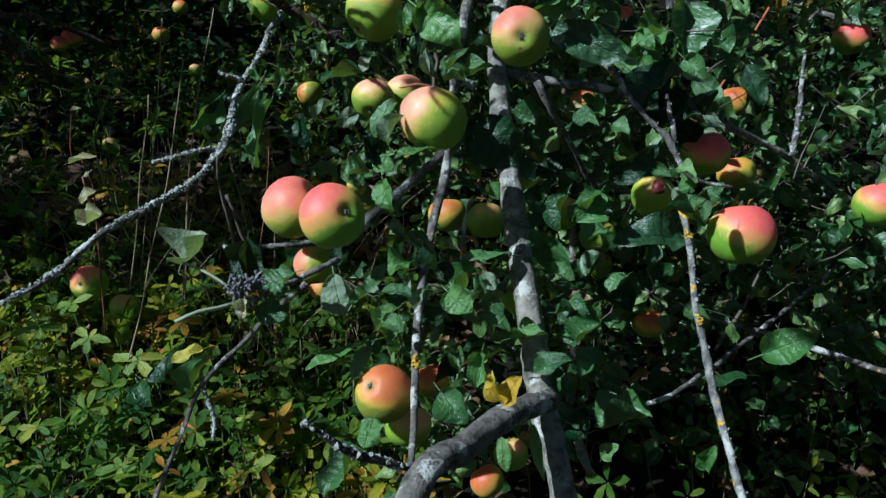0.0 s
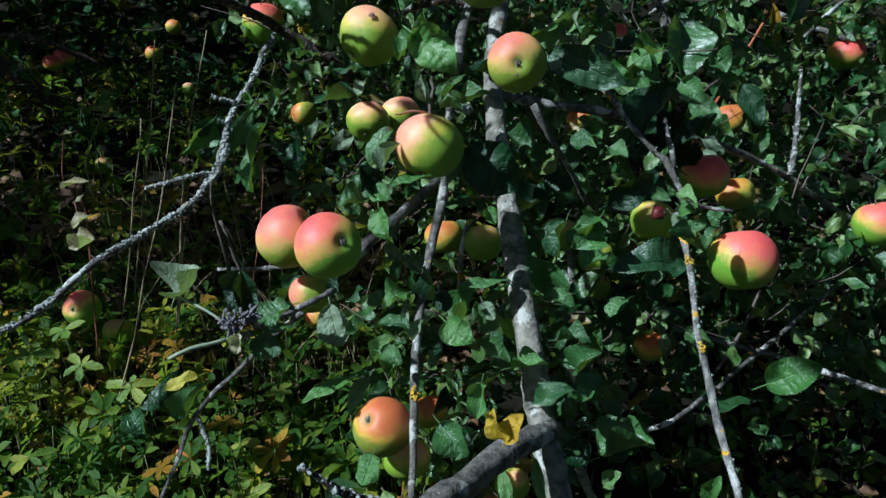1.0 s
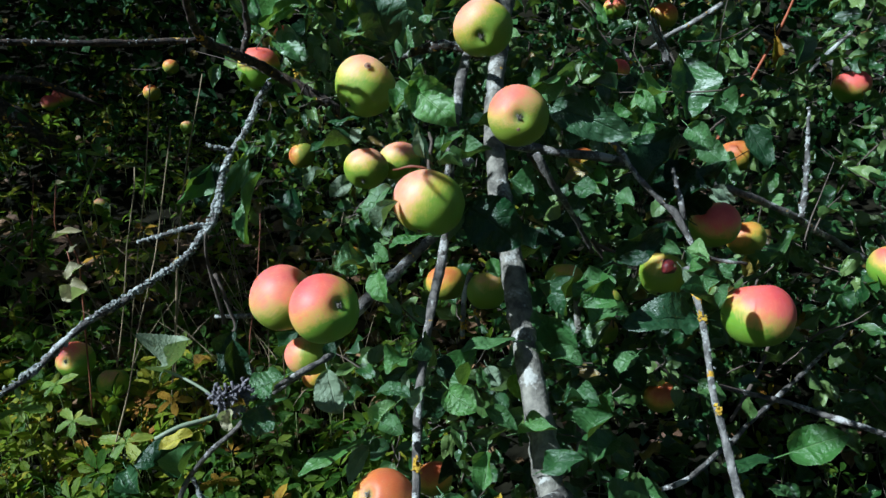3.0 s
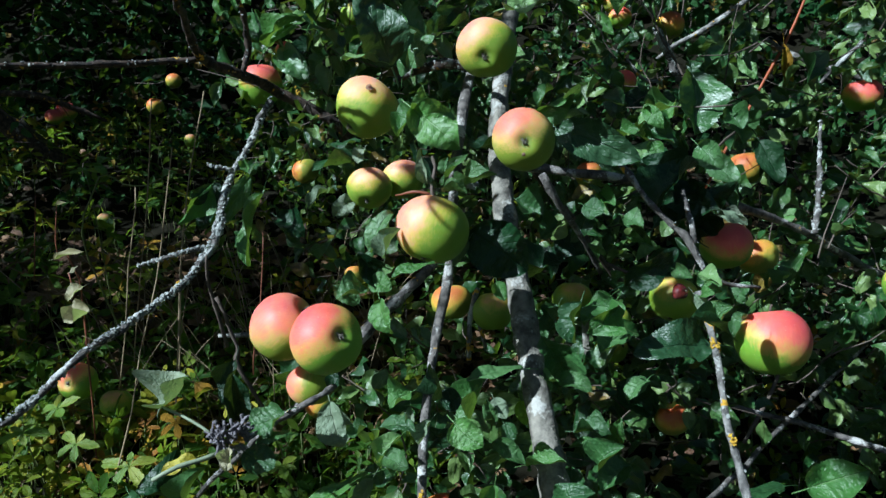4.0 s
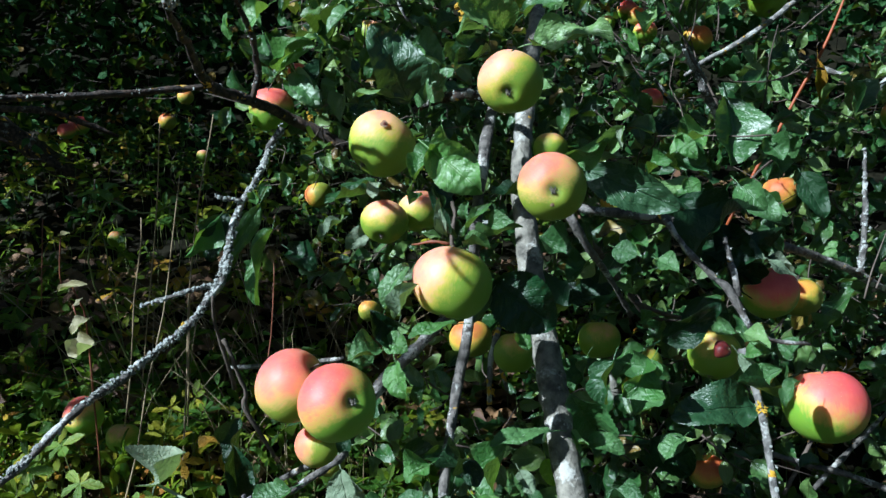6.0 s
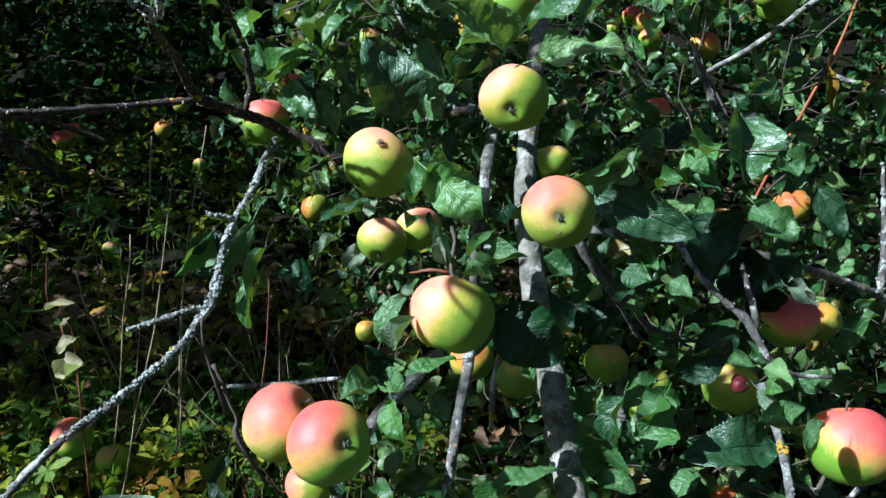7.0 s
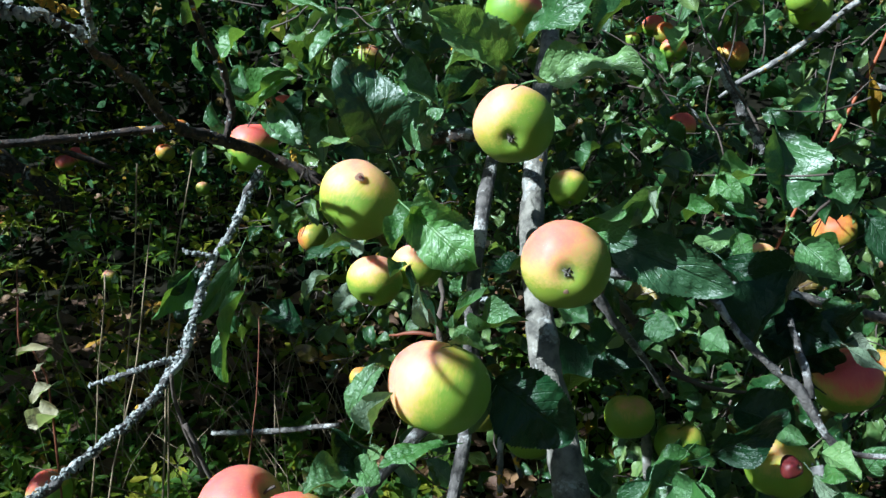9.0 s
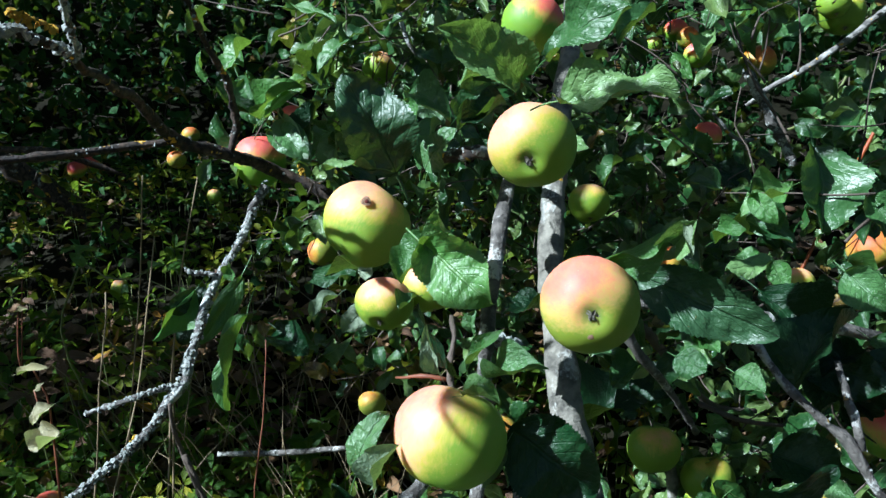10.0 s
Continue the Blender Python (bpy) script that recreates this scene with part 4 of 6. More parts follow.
def blemish(host, name, centre, radius, mat, label, squat):
    """A sunken spot on an apple, as a part of it."""
    verts, faces = [(0, 0, 0.25 * squat)], []
    for i in range(1, 5):
        for k in range(12):
            a = 2 * math.pi * k / 12
            r = i / 4 * (1 + 0.12 * math.sin(3 * a + i))
            verts.append((r * math.cos(a), r * math.sin(a), (0.25, 0.45, 0.55, 0.35, -0.3)[i] * squat))
            n = 1 + (i - 1) * 12
            if i == 1:
                faces.append((0, n + k, n + (k + 1) % 12))
            else:
                faces.append((n - 12 + k, n + k, n + (k + 1) % 12, n - 12 + (k + 1) % 12))
    me = mesh_of(name, verts, faces, mat)
    out = (Vector(centre) - host.matrix_basis.translation).to_track_quat("Z", "Y").to_matrix().to_4x4()
    ob = part(name, me, None, label, Matrix.Translation(centre) @ out @ Matrix.Diagonal((radius, radius, radius, 1)))
    ob.parent = host
    ob.matrix_parent_inverse = host.matrix_basis.inverted()
    return ob


apple((0.272, 0.862, 0.855), 0.0092, (0.8, -0.5, 0.2), (-0.3, -0.5, 0.8), 0.2, WITHERED, 0.9, 0.14, 2, "shrivelled dark red fruitlet beside a green apple")
blemish(scarred, "scar", (-0.075, 0.966, 1.101), 0.0046, RUSSET, "pinkish brown scar ring", 0.14)
blemish(spotted, "spot", (0.0975, 0.8005, 1.0165), 0.0021, RUSSET, "small brown corky spot", 0.3)
blemish(scarred, "hole", (-0.074, 0.965, 1.101), 0.0020, ROT, "small dark hole", 0.5)

# ---- single leaves ----
FACE_CAM, FACE_UP, FACE_LEFT, FACE_RIGHT, FACE_DOWN = (-0.1, -1.0, 0.25), (-0.2, -0.25, 0.95), (-0.75, -0.55, 0.35), (0.6, -0.7, 0.35), (0.1, -0.75, -0.65)
leaf_count = 0


def lf(base, tip, width, mat=None, face=(-0.3, -0.65, 0.7), kind=None):
    """A leaf of the tree with a short stalk at its base."""
    global leaf_count
    leaf_count += 1
    return leaf(tree, base, tip, width, face, mat, leaf_count * 5 % 12 if kind is None else kind)


lf((-0.045, 0.955, 1.123), (-0.080, 0.930, 1.205), 0.060, LEAF_HALF_SHADED, (0.50, -0.83, -0.25), 12)
lf((-0.059, 0.940, 1.129), (-0.101, 0.920, 1.129), 0.021, LEAF_LIGHT, FACE_UP)
lf((-0.290, 1.330, 1.199), (-0.219, 1.300, 1.238), 0.037, LEAF_LIGHT)
lf((-0.237, 1.450, 1.253), (-0.182, 1.430, 1.318), 0.048, LEAF)
lf((-0.275, 1.340, 1.184), (-0.216, 1.310, 1.138), 0.046, LEAF)
lf((-0.222, 1.400, 1.220), (-0.239, 1.380, 1.154), 0.038, LEAF_SHADED)
lf((-0.327, 1.400, 1.262), (-0.303, 1.380, 1.205), 0.045, LEAF)
lf((-0.369, 1.350, 1.257), (-0.364, 1.330, 1.297), 0.029, LEAF_LIGHT)
lf((-0.037, 0.980, 1.184), (-0.027, 0.970, 1.152), 0.022, LEAF_LIGHT)
lf((-0.021, 0.980, 1.124), (0.008, 0.960, 1.158), 0.034, LEAF, (-0.5, -0.7, 0.5), 4)
lf((-0.092, 0.980, 1.038), (-0.131, 0.960, 1.032), 0.018, LEAF, FACE_UP)
lf((-0.111, 1.150, 1.024), (-0.120, 1.140, 1.002), 0.025, LEAF_PALE)
lf((-0.134, 1.250, 1.004), (-0.204, 1.220, 0.990), 0.027, LEAF, FACE_UP)
lf((-0.155, 1.300, 0.939), (-0.185, 1.280, 0.908), 0.034, LEAF_PALE, FACE_CAM)
lf((-0.200, 1.320, 0.953), (-0.230, 1.300, 0.921), 0.025, LEAF_PALE)
lf((-0.292, 1.320, 0.910), (-0.241, 1.300, 0.875), 0.045, LEAF_SHADED)
lf((-0.066, 0.820, 0.919), (-0.042, 0.830, 0.961), 0.025, LEAF)
lf((-0.050, 0.810, 0.914), (-0.032, 0.810, 0.945), 0.021, LEAF_PALE)
lf((-0.056, 0.810, 0.890), (-0.077, 0.800, 0.924), 0.027, LEAF_SHADED)
lf((-0.066, 0.800, 0.894), (-0.042, 0.790, 0.885), 0.023, LEAF_LIGHT)
lf((-0.070, 0.810, 0.880), (-0.101, 0.790, 0.876), 0.027, LEAF)
lf((-0.056, 0.795, 0.873), (-0.039, 0.775, 0.843), 0.030, LEAF_LIGHT, FACE_LEFT, 1)
lf((-0.082, 0.820, 0.864), (-0.106, 0.810, 0.888), 0.019, LEAF)
lf((-0.042, 0.800, 0.906), (-0.049, 0.790, 0.900), 0.014, LEAF_LIGHT)
lf((0.004, 0.800, 0.907), (-0.040, 0.780, 0.899), 0.025, LEAF_LIGHT, FACE_UP, 4)
lf((-0.117, 0.800, 0.763), (-0.105, 0.790, 0.715), 0.038, LEAF_PALE, FACE_CAM, 14)
lf((-0.103, 0.840, 0.787), (-0.116, 0.830, 0.761), 0.022, LEAF_SHADED)
lf((-0.024, 0.755, 0.787), (-0.046, 0.745, 0.774), 0.026, LEAF_LIGHT)
lf((-0.059, 0.750, 0.751), (-0.020, 0.735, 0.754), 0.023, LEAF, FACE_UP)
lf((-0.026, 0.750, 0.774), (-0.025, 0.745, 0.750), 0.009, LEAF_PALE, FACE_CAM)
lf((-0.006, 0.750, 0.758), (-0.019, 0.740, 0.737), 0.015, LEAF_PALE)
lf((0.006, 0.750, 0.782), (-0.003, 0.740, 0.821), 0.018, LEAF_SHADED, FACE_LEFT, 2)
lf((-0.055, 0.750, 0.722), (-0.030, 0.740, 0.712), 0.022, LEAF)
lf((-0.072, 0.760, 0.751), (-0.091, 0.750, 0.742), 0.016, LEAF)
lf((0.010, 0.760, 0.788), (0.018, 0.750, 0.766), 0.022, LEAF_SHADED)
lf((0.063, 0.870, 1.184), (0.010, 0.830, 1.221), 0.039, LEAF_LIGHT, (0.3, -0.9, 0.05), 0)
lf((0.081, 0.870, 1.199), (0.131, 0.820, 1.221), 0.034, LEAF, (-0.35, -0.80, 0.45), 12)
lf((0.086, 0.850, 1.168), (0.157, 0.810, 1.167), 0.036, LEAF_LIGHT, (-0.25, -0.70, 0.65), 15)
lf((0.046, 0.990, 1.168), (0.008, 0.970, 1.156), 0.024, LEAF)
lf((0.043, 0.980, 1.202), (0.011, 0.960, 1.191), 0.016, LEAF_LIGHT, FACE_UP)
lf((0.096, 1.020, 1.128), (0.119, 1.000, 1.136), 0.025, LEAF_LIGHT)
lf((0.111, 0.850, 1.058), (0.161, 0.830, 1.085), 0.020, LEAF_LIGHT, (0.05, -0.75, -0.60), 16)
lf((0.156, 0.832, 1.068), (0.166, 0.812, 1.087), 0.020, LEAF_LIGHT, FACE_CAM, 2)
lf((0.161, 0.822, 1.086), (0.163, 0.810, 1.063), 0.006, LEAF_PALE, FACE_CAM, 3)
lf((0.147, 0.870, 1.050), (0.175, 0.860, 1.054), 0.012, LEAF_PALE, FACE_UP)
lf((0.138, 0.870, 1.043), (0.222, 0.830, 1.006), 0.042, LEAF_HALF_SHADED, (0.55, -0.80, -0.25), 12)
lf((0.278, 1.520, 1.137), (0.334, 1.480, 1.107), 0.038, LEAF)
lf((0.071, 0.870, 1.022), (0.039, 0.850, 1.021), 0.026, LEAF_SHADED, FACE_LEFT)
lf((0.027, 0.830, 0.983), (0.071, 0.800, 0.996), 0.020, LEAF, FACE_UP)
lf((0.007, 0.835, 0.985), (-0.016, 0.830, 1.037), 0.018, LEAF_SHADED, FACE_LEFT)
lf((-0.002, 0.820, 0.990), (-0.008, 0.810, 1.027), 0.011, LEAF_PALE)
lf((0.012, 0.830, 0.987), (0.043, 0.820, 1.019), 0.010, LEAF_LIGHT)
lf((0.016, 0.920, 0.991), (0.017, 0.910, 1.014), 0.017, LEAF)
lf((0.014, 0.800, 0.981), (0.039, 0.785, 0.980), 0.015, LEAF_LIGHT, FACE_UP)
lf((-0.034, 0.950, 1.018), (-0.049, 0.940, 1.009), 0.014, LEAF)
lf((0.041, 0.870, 0.932), (0.104, 0.855, 0.888), 0.062, LEAF_SHADED, (0.55, -0.8, -0.3), 12)
lf((0.038, 0.860, 0.922), (0.020, 0.850, 0.894), 0.012, LEAF_PALE, FACE_CAM)
lf((0.110, 1.120, 0.943), (0.151, 1.100, 0.916), 0.037, LEAF)
lf((0.178, 1.180, 0.882), (0.211, 1.160, 0.849), 0.048, LEAF_SHADED)
lf((0.191, 1.200, 0.837), (0.152, 1.180, 0.833), 0.040, LEAF_SHADED)
lf((0.074, 1.000, 0.846), (0.084, 0.990, 0.822), 0.020, LEAF_LIGHT)
lf((0.129, 1.020, 0.801), (0.139, 1.000, 0.765), 0.019, LEAF)
lf((0.162, 0.860, 0.848), (0.155, 0.850, 0.803), 0.029, LEAF, FACE_LEFT)
lf((0.199, 0.850, 0.850), (0.163, 0.830, 0.819), 0.033, LEAF_LIGHT, FACE_RIGHT)
lf((0.151, 0.920, 0.746), (0.119, 0.900, 0.799), 0.048, LEAF, FACE_CAM, 5)
lf((0.211, 0.880, 0.801), (0.184, 0.860, 0.786), 0.040, LEAF)
lf((0.095, 0.860, 0.772), (0.032, 0.830, 0.769), 0.030, LEAF, FACE_UP, 4)
lf((0.308, 0.865, 0.791), (0.215, 0.835, 0.792), 0.048, LEAF_HALF_SHADED, (-0.15, -0.7, 0.65), 12)
lf((0.139, 0.900, 0.743), (0.179, 0.890, 0.732), 0.024, LEAF)
lf((0.111, 0.880, 0.755), (0.137, 0.870, 0.751), 0.011, LEAF_LIGHT, FACE_UP)
lf((0.058, 0.770, 0.772), (0.069, 0.760, 0.753), 0.018, LEAF_PALE)
lf((0.097, 0.950, 0.700), (0.105, 0.940, 0.670), 0.021, LEAF_BACKLIT, FACE_CAM)
lf((0.017, 0.745, 0.757), (0.044, 0.730, 0.736), 0.032, LEAF_LIGHT, FACE_CAM, 0)
lf((0.058, 0.770, 0.749), (0.049, 0.760, 0.776), 0.015, LEAF)
lf((0.055, 0.760, 0.729), (0.087, 0.750, 0.709), 0.018, LEAF)
lf((0.148, 0.840, 0.704), (0.188, 0.820, 0.705), 0.023, LEAF, FACE_UP)
lf((0.201, 0.850, 0.683), (0.200, 0.840, 0.719), 0.020, LEAF_LIGHT)
lf((0.172, 0.820, 0.672), (0.198, 0.800, 0.703), 0.035, LEAF)
lf((0.227, 0.980, 0.709), (0.266, 0.960, 0.668), 0.045, LEAF_SHADED)
lf((0.603, 1.600, 1.080), (0.566, 1.580, 1.033), 0.043, LEAF)
lf((0.619, 1.500, 0.998), (0.613, 1.480, 0.912), 0.049, LEAF_SHADED, FACE_CAM)
lf((0.533, 1.500, 0.941), (0.585, 1.470, 0.905), 0.034, LEAF_LIGHT)
lf((0.636, 1.550, 1.047), (0.702, 1.520, 1.062), 0.035, LEAF_SHADED, FACE_UP)
lf((0.289, 1.050, 1.019), (0.296, 1.040, 0.991), 0.021, LEAF_LIGHT)
lf((0.268, 1.020, 0.997), (0.311, 1.000, 0.947), 0.052, LEAF_SHADED)
lf((0.566, 1.320, 0.865), (0.607, 1.300, 0.885), 0.030, LEAF_LIGHT)
lf((0.395, 1.100, 0.909), (0.423, 1.080, 0.892), 0.013, LEAF_PALE)
lf((0.273, 1.200, 1.019), (0.305, 1.180, 1.032), 0.025, LEAF_LIGHT)
lf((0.292, 0.850, 0.852), (0.309, 0.830, 0.862), 0.019, LEAF_LIGHT)
lf((0.302, 0.830, 0.829), (0.317, 0.820, 0.847), 0.025, LEAF)
lf((0.319, 0.830, 0.810), (0.266, 0.800, 0.841), 0.021, LEAF, FACE_UP)
lf((0.348, 0.900, 0.830), (0.360, 0.890, 0.858), 0.022, LEAF)
lf((0.259, 0.960, 0.869), (0.305, 0.940, 0.848), 0.050, LEAF_SHADED)
lf((0.473, 1.100, 0.806), (0.493, 1.080, 0.825), 0.021, LEAF)
lf((0.324, 1.300, 0.985), (0.362, 1.280, 0.975), 0.038, LEAF_LIGHT)
lf((0.378, 1.320, 1.046), (0.399, 1.300, 1.072), 0.029, LEAF_LIGHT)
lf((0.324, 1.250, 1.039), (0.367, 1.220, 1.010), 0.033, LEAF)
lf((0.328, 1.400, 1.098), (0.370, 1.380, 1.060), 0.043, LEAF_SHADED)
lf((0.349, 1.250, 0.838), (0.310, 1.230, 0.823), 0.025, LEAF_LIGHT)
lf((-0.076, 0.790, 0.683), (-0.144, 0.750, 0.662), 0.026, LEAF_LIGHT, FACE_UP, 4)
lf((-0.076, 0.800, 0.673), (-0.095, 0.780, 0.635), 0.021, LEAF_PALE)
lf((-0.042, 0.800, 0.722), (-0.066, 0.790, 0.695), 0.020, LEAF_LIGHT)
lf((-0.039, 0.820, 0.693), (-0.052, 0.800, 0.672), 0.023, LEAF_LIGHT)
lf((-0.066, 0.820, 0.664), (-0.086, 0.810, 0.677), 0.023, LEAF)
lf((0.009, 0.740, 0.642), (0.040, 0.720, 0.614), 0.036, LEAF, FACE_CAM)
lf((0.056, 0.770, 0.677), (0.051, 0.750, 0.642), 0.024, LEAF_LIGHT)
lf((-0.056, 0.660, 0.647), (-0.066, 0.640, 0.623), 0.027, LEAF_LIGHT)
lf((-0.064, 0.640, 0.621), (-0.098, 0.600, 0.590), 0.046, LEAF, FACE_LEFT)
lf((0.091, 0.800, 0.684), (0.134, 0.780, 0.694), 0.020, LEAF_LIGHT, FACE_UP)
lf((0.115, 0.770, 0.654), (0.157, 0.750, 0.678), 0.027, LEAF)
lf((0.071, 0.588, 0.696), (0.060, 0.575, 0.730), 0.024, LEAF_YELLOW, (-0.6, -0.65, 0.4), 14)
lf((0.070, 0.584, 0.695), (0.086, 0.578, 0.724), 0.021, LEAF_YELLOW, (-0.4, -0.75, 0.4), 14)
lf((0.163, 0.980, 0.622), (0.215, 0.960, 0.625), 0.024, LEAF_LIGHT, FACE_UP)
lf((0.236, 0.960, 0.604), (0.198, 0.940, 0.576), 0.041, LEAF)
lf((0.216, 0.900, 0.520), (0.283, 0.870, 0.548), 0.055, LEAF, FACE_UP)
lf((0.229, 0.920, 0.468), (0.247, 0.900, 0.498), 0.025, LEAF_LIGHT)
lf((0.316, 0.760, 0.537), (0.324, 0.750, 0.573), 0.022, LEAF_LIGHT)
lf((0.345, 0.700, 0.700), (0.389, 0.680, 0.728), 0.036, LEAF_LIGHT, (-0.2, -0.85, 0.45), 15)
lf((0.416, 0.910, 0.595), (0.345, 0.880, 0.599), 0.022, LEAF, FACE_UP)
lf((0.436, 0.900, 0.550), (0.407, 0.890, 0.565), 0.016, LEAF)
lf((-0.241, 0.880, 0.788), (-0.244, 0.860, 0.738), 0.027, LEAF_SHADED)
lf((-0.410, 1.150, 0.546), (-0.459, 1.130, 0.524), 0.027, LEAF_YELLOW)
lf((-0.417, 1.120, 0.474), (-0.376, 1.100, 0.555), 0.043, LEAF)
lf((-0.463, 1.220, 0.452), (-0.528, 1.180, 0.476), 0.073, LEAF_SHADED)
lf((-0.551, 1.220, 0.388), (-0.568, 1.200, 0.446), 0.045, LEAF)
lf((-0.561, 1.220, 0.454), (-0.529, 1.200, 0.419), 0.045, LEAF)
lf((0.187, 1.000, 0.491), (0.213, 0.980, 0.465), 0.050, LEAF_SHADED)
lf((0.075, 0.700, 0.607), (0.082, 0.690, 0.571), 0.016, LEAF_LIGHT)
lf((0.109, 0.700, 0.621), (0.118, 0.660, 0.577), 0.012, LEAF_LIGHT)
lf((0.022, 0.800, 0.636), (0.015, 0.790, 0.667), 0.023, LEAF_SHADED)
lf((0.000, 0.850, 0.683), (-0.013, 0.840, 0.715), 0.032, LEAF_SHADED)
lf((0.023, 0.750, 0.755), (0.042, 0.740, 0.734), 0.027, LEAF_LIGHT)
lf((0.071, 0.850, 0.712), (0.081, 0.840, 0.693), 0.022, LEAF)
lf((-0.007, 0.840, 0.657), (-0.048, 0.830, 0.650), 0.017, LEAF, FACE_UP)

lf((-0.018, 0.893, 1.070), (0.034, 0.875, 1.026), 0.048, LEAF_LIGHT, (-0.45, -0.8, 0.4), 15)
lf((-0.000, 0.915, 1.057), (-0.007, 0.900, 1.096), 0.029, LEAF_LIGHT, (-0.3, -0.8, 0.5), 2)
lf((-0.010, 0.920, 1.068), (-0.037, 0.900, 1.038), 0.029, LEAF_LIGHT, (-0.6, -0.75, 0.2), 3)
lf((-0.399, 1.310, 0.970), (-0.453, 1.280, 0.908), 0.034, LEAF_LIGHT, FACE_DOWN, 2)
lf((-0.389, 1.320, 0.973), (-0.419, 1.300, 0.895), 0.052, LEAF_SHADED, FACE_CAM, 12)
lf((-0.338, 1.330, 0.985), (-0.394, 1.300, 0.894), 0.032, LEAF_LIGHT, FACE_DOWN, 4)
lf((-0.273, 1.170, 0.963), (-0.292, 1.140, 0.855), 0.029, LEAF_LIGHT, (-0.7, -0.6, 0.1), 3)
lf((-0.322, 1.250, 1.012), (-0.314, 1.240, 0.992), 0.016, LEAF_LIGHT)
lf((0.401, 1.250, 1.120), (0.393, 1.210, 1.022), 0.079, LEAF, (0.2, -0.95, 0.15), 13)
lf((-0.312, 1.380, 1.312), (-0.343, 1.350, 1.262), 0.040, LEAF_LIGHT)
lf((-0.341, 1.400, 1.264), (-0.303, 1.370, 1.192), 0.049, LEAF)
lf((-0.295, 1.360, 1.203), (-0.222, 1.330, 1.251), 0.039, LEAF_LIGHT)
lf((-0.052, 1.100, 1.201), (-0.006, 1.080, 1.169), 0.033, LEAF)
lf((-0.024, 1.150, 1.267), (0.009, 1.120, 1.247), 0.025, LEAF_PALE, FACE_UP)
lf((-0.157, 1.500, 1.343), (-0.205, 1.480, 1.317), 0.036, LEAF_LIGHT)
lf((-0.257, 1.500, 1.359), (-0.212, 1.480, 1.344), 0.033, LEAF_LIGHT, FACE_UP)
lf((0.378, 1.600, 1.302), (0.353, 1.580, 1.257), 0.036, LEAF_LIGHT)
lf((0.326, 1.280, 1.040), (0.382, 1.250, 0.999), 0.043, LEAF, FACE_UP)
lf((0.359, 1.300, 1.033), (0.319, 1.280, 1.048), 0.028, LEAF_LIGHT)
lf((0.493, 1.300, 1.057), (0.496, 1.280, 1.003), 0.042, LEAF, FACE_CAM)
lf((0.331, 0.900, 0.941), (0.352, 0.880, 0.924), 0.014, LEAF_PALE, FACE_UP)
lf((0.282, 0.830, 0.881), (0.296, 0.800, 0.872), 0.019, LEAF_LIGHT, FACE_UP)
lf((0.180, 0.860, 0.843), (0.201, 0.840, 0.843), 0.027, LEAF, FACE_LEFT)
lf((0.262, 1.200, 0.798), (0.282, 1.180, 0.812), 0.024, LEAF_LIGHT)
lf((0.249, 1.250, 0.859), (0.251, 1.240, 0.829), 0.016, LEAF_LIGHT)
lf((0.213, 0.870, 0.864), (0.266, 0.850, 0.907), 0.033, LEAF_SHADED, (0.3, -0.85, 0.1), 12)
lf((0.278, 0.900, 0.873), (0.294, 0.880, 0.867), 0.018, LEAF, FACE_LEFT, 3)
# Five leaves added towards the sun to shade the dusky red apple.
lf((0.345, 0.955, 0.905), (0.312, 0.955, 0.935), 0.026, LEAF_SHADED, (-0.3, -0.9, 0.3), 5)
lf((0.350, 0.945, 0.935), (0.318, 0.94, 0.955), 0.030, LEAF_SHADED, (-0.4, -0.6, 0.7), 8)
lf((0.325, 0.955, 0.90), (0.30, 0.935, 0.925), 0.028, LEAF_SHADED, (-0.4, -0.7, 0.5), 2)
lf((0.315, 0.94, 0.96), (0.285, 0.925, 0.945), 0.030, LEAF_SHADED, (-0.4, -0.6, 0.6), 6)
lf((0.305, 0.935, 0.945), (0.285, 0.93, 0.915), 0.026, LEAF_SHADED, (-0.5, -0.6, 0.5), 11)
lf((0.285, 0.850, 0.854), (0.305, 0.840, 0.827), 0.015, LEAF_PALE, (-0.5, -0.7, 0.5), 14)
lf((0.301, 0.870, 0.872), (0.318, 0.860, 0.860), 0.015, LEAF_LIGHT, FACE_LEFT, 7)
lf((0.341, 0.940, 0.929), (0.371, 0.930, 0.918), 0.015, LEAF_PALE, FACE_UP, 3)
lf((0.345, 0.980, 0.960), (0.370, 0.960, 0.932), 0.021, LEAF, (-0.2, -0.6, 0.7), 9)
lf((0.489, 1.200, 1.010), (0.514, 1.180, 0.944), 0.039, LEAF_SHADED, FACE_CAM, 14)
lf((-0.161, 1.350, 1.299), (-0.199, 1.320, 1.244), 0.036, LEAF, (-0.4, -0.6, 0.7), 1)
lf((-0.054, 1.150, 1.207), (-0.016, 1.120, 1.169), 0.031, LEAF, (-0.4, -0.7, 0.5), 4)
lf((-0.014, 1.050, 1.167), (-0.030, 1.030, 1.124), 0.028, LEAF, (-0.5, -0.75, 0.4), 6)
lf((-0.256, 1.330, 1.178), (-0.214, 1.300, 1.141), 0.025, LEAF_PALE, FACE_LEFT, 7)
lf((-0.246, 1.350, 1.348), (-0.171, 1.320, 1.316), 0.023, LEAF_LIGHT, FACE_UP, 10)
lf((0.049, 0.980, 1.177), (0.012, 0.960, 1.160), 0.024, LEAF_SHADED, (-0.1, -0.8, 0.6), 2)
lf((-0.009, 1.100, 1.247), (0.022, 1.080, 1.252), 0.017, LEAF_LIGHT, FACE_UP, 9)
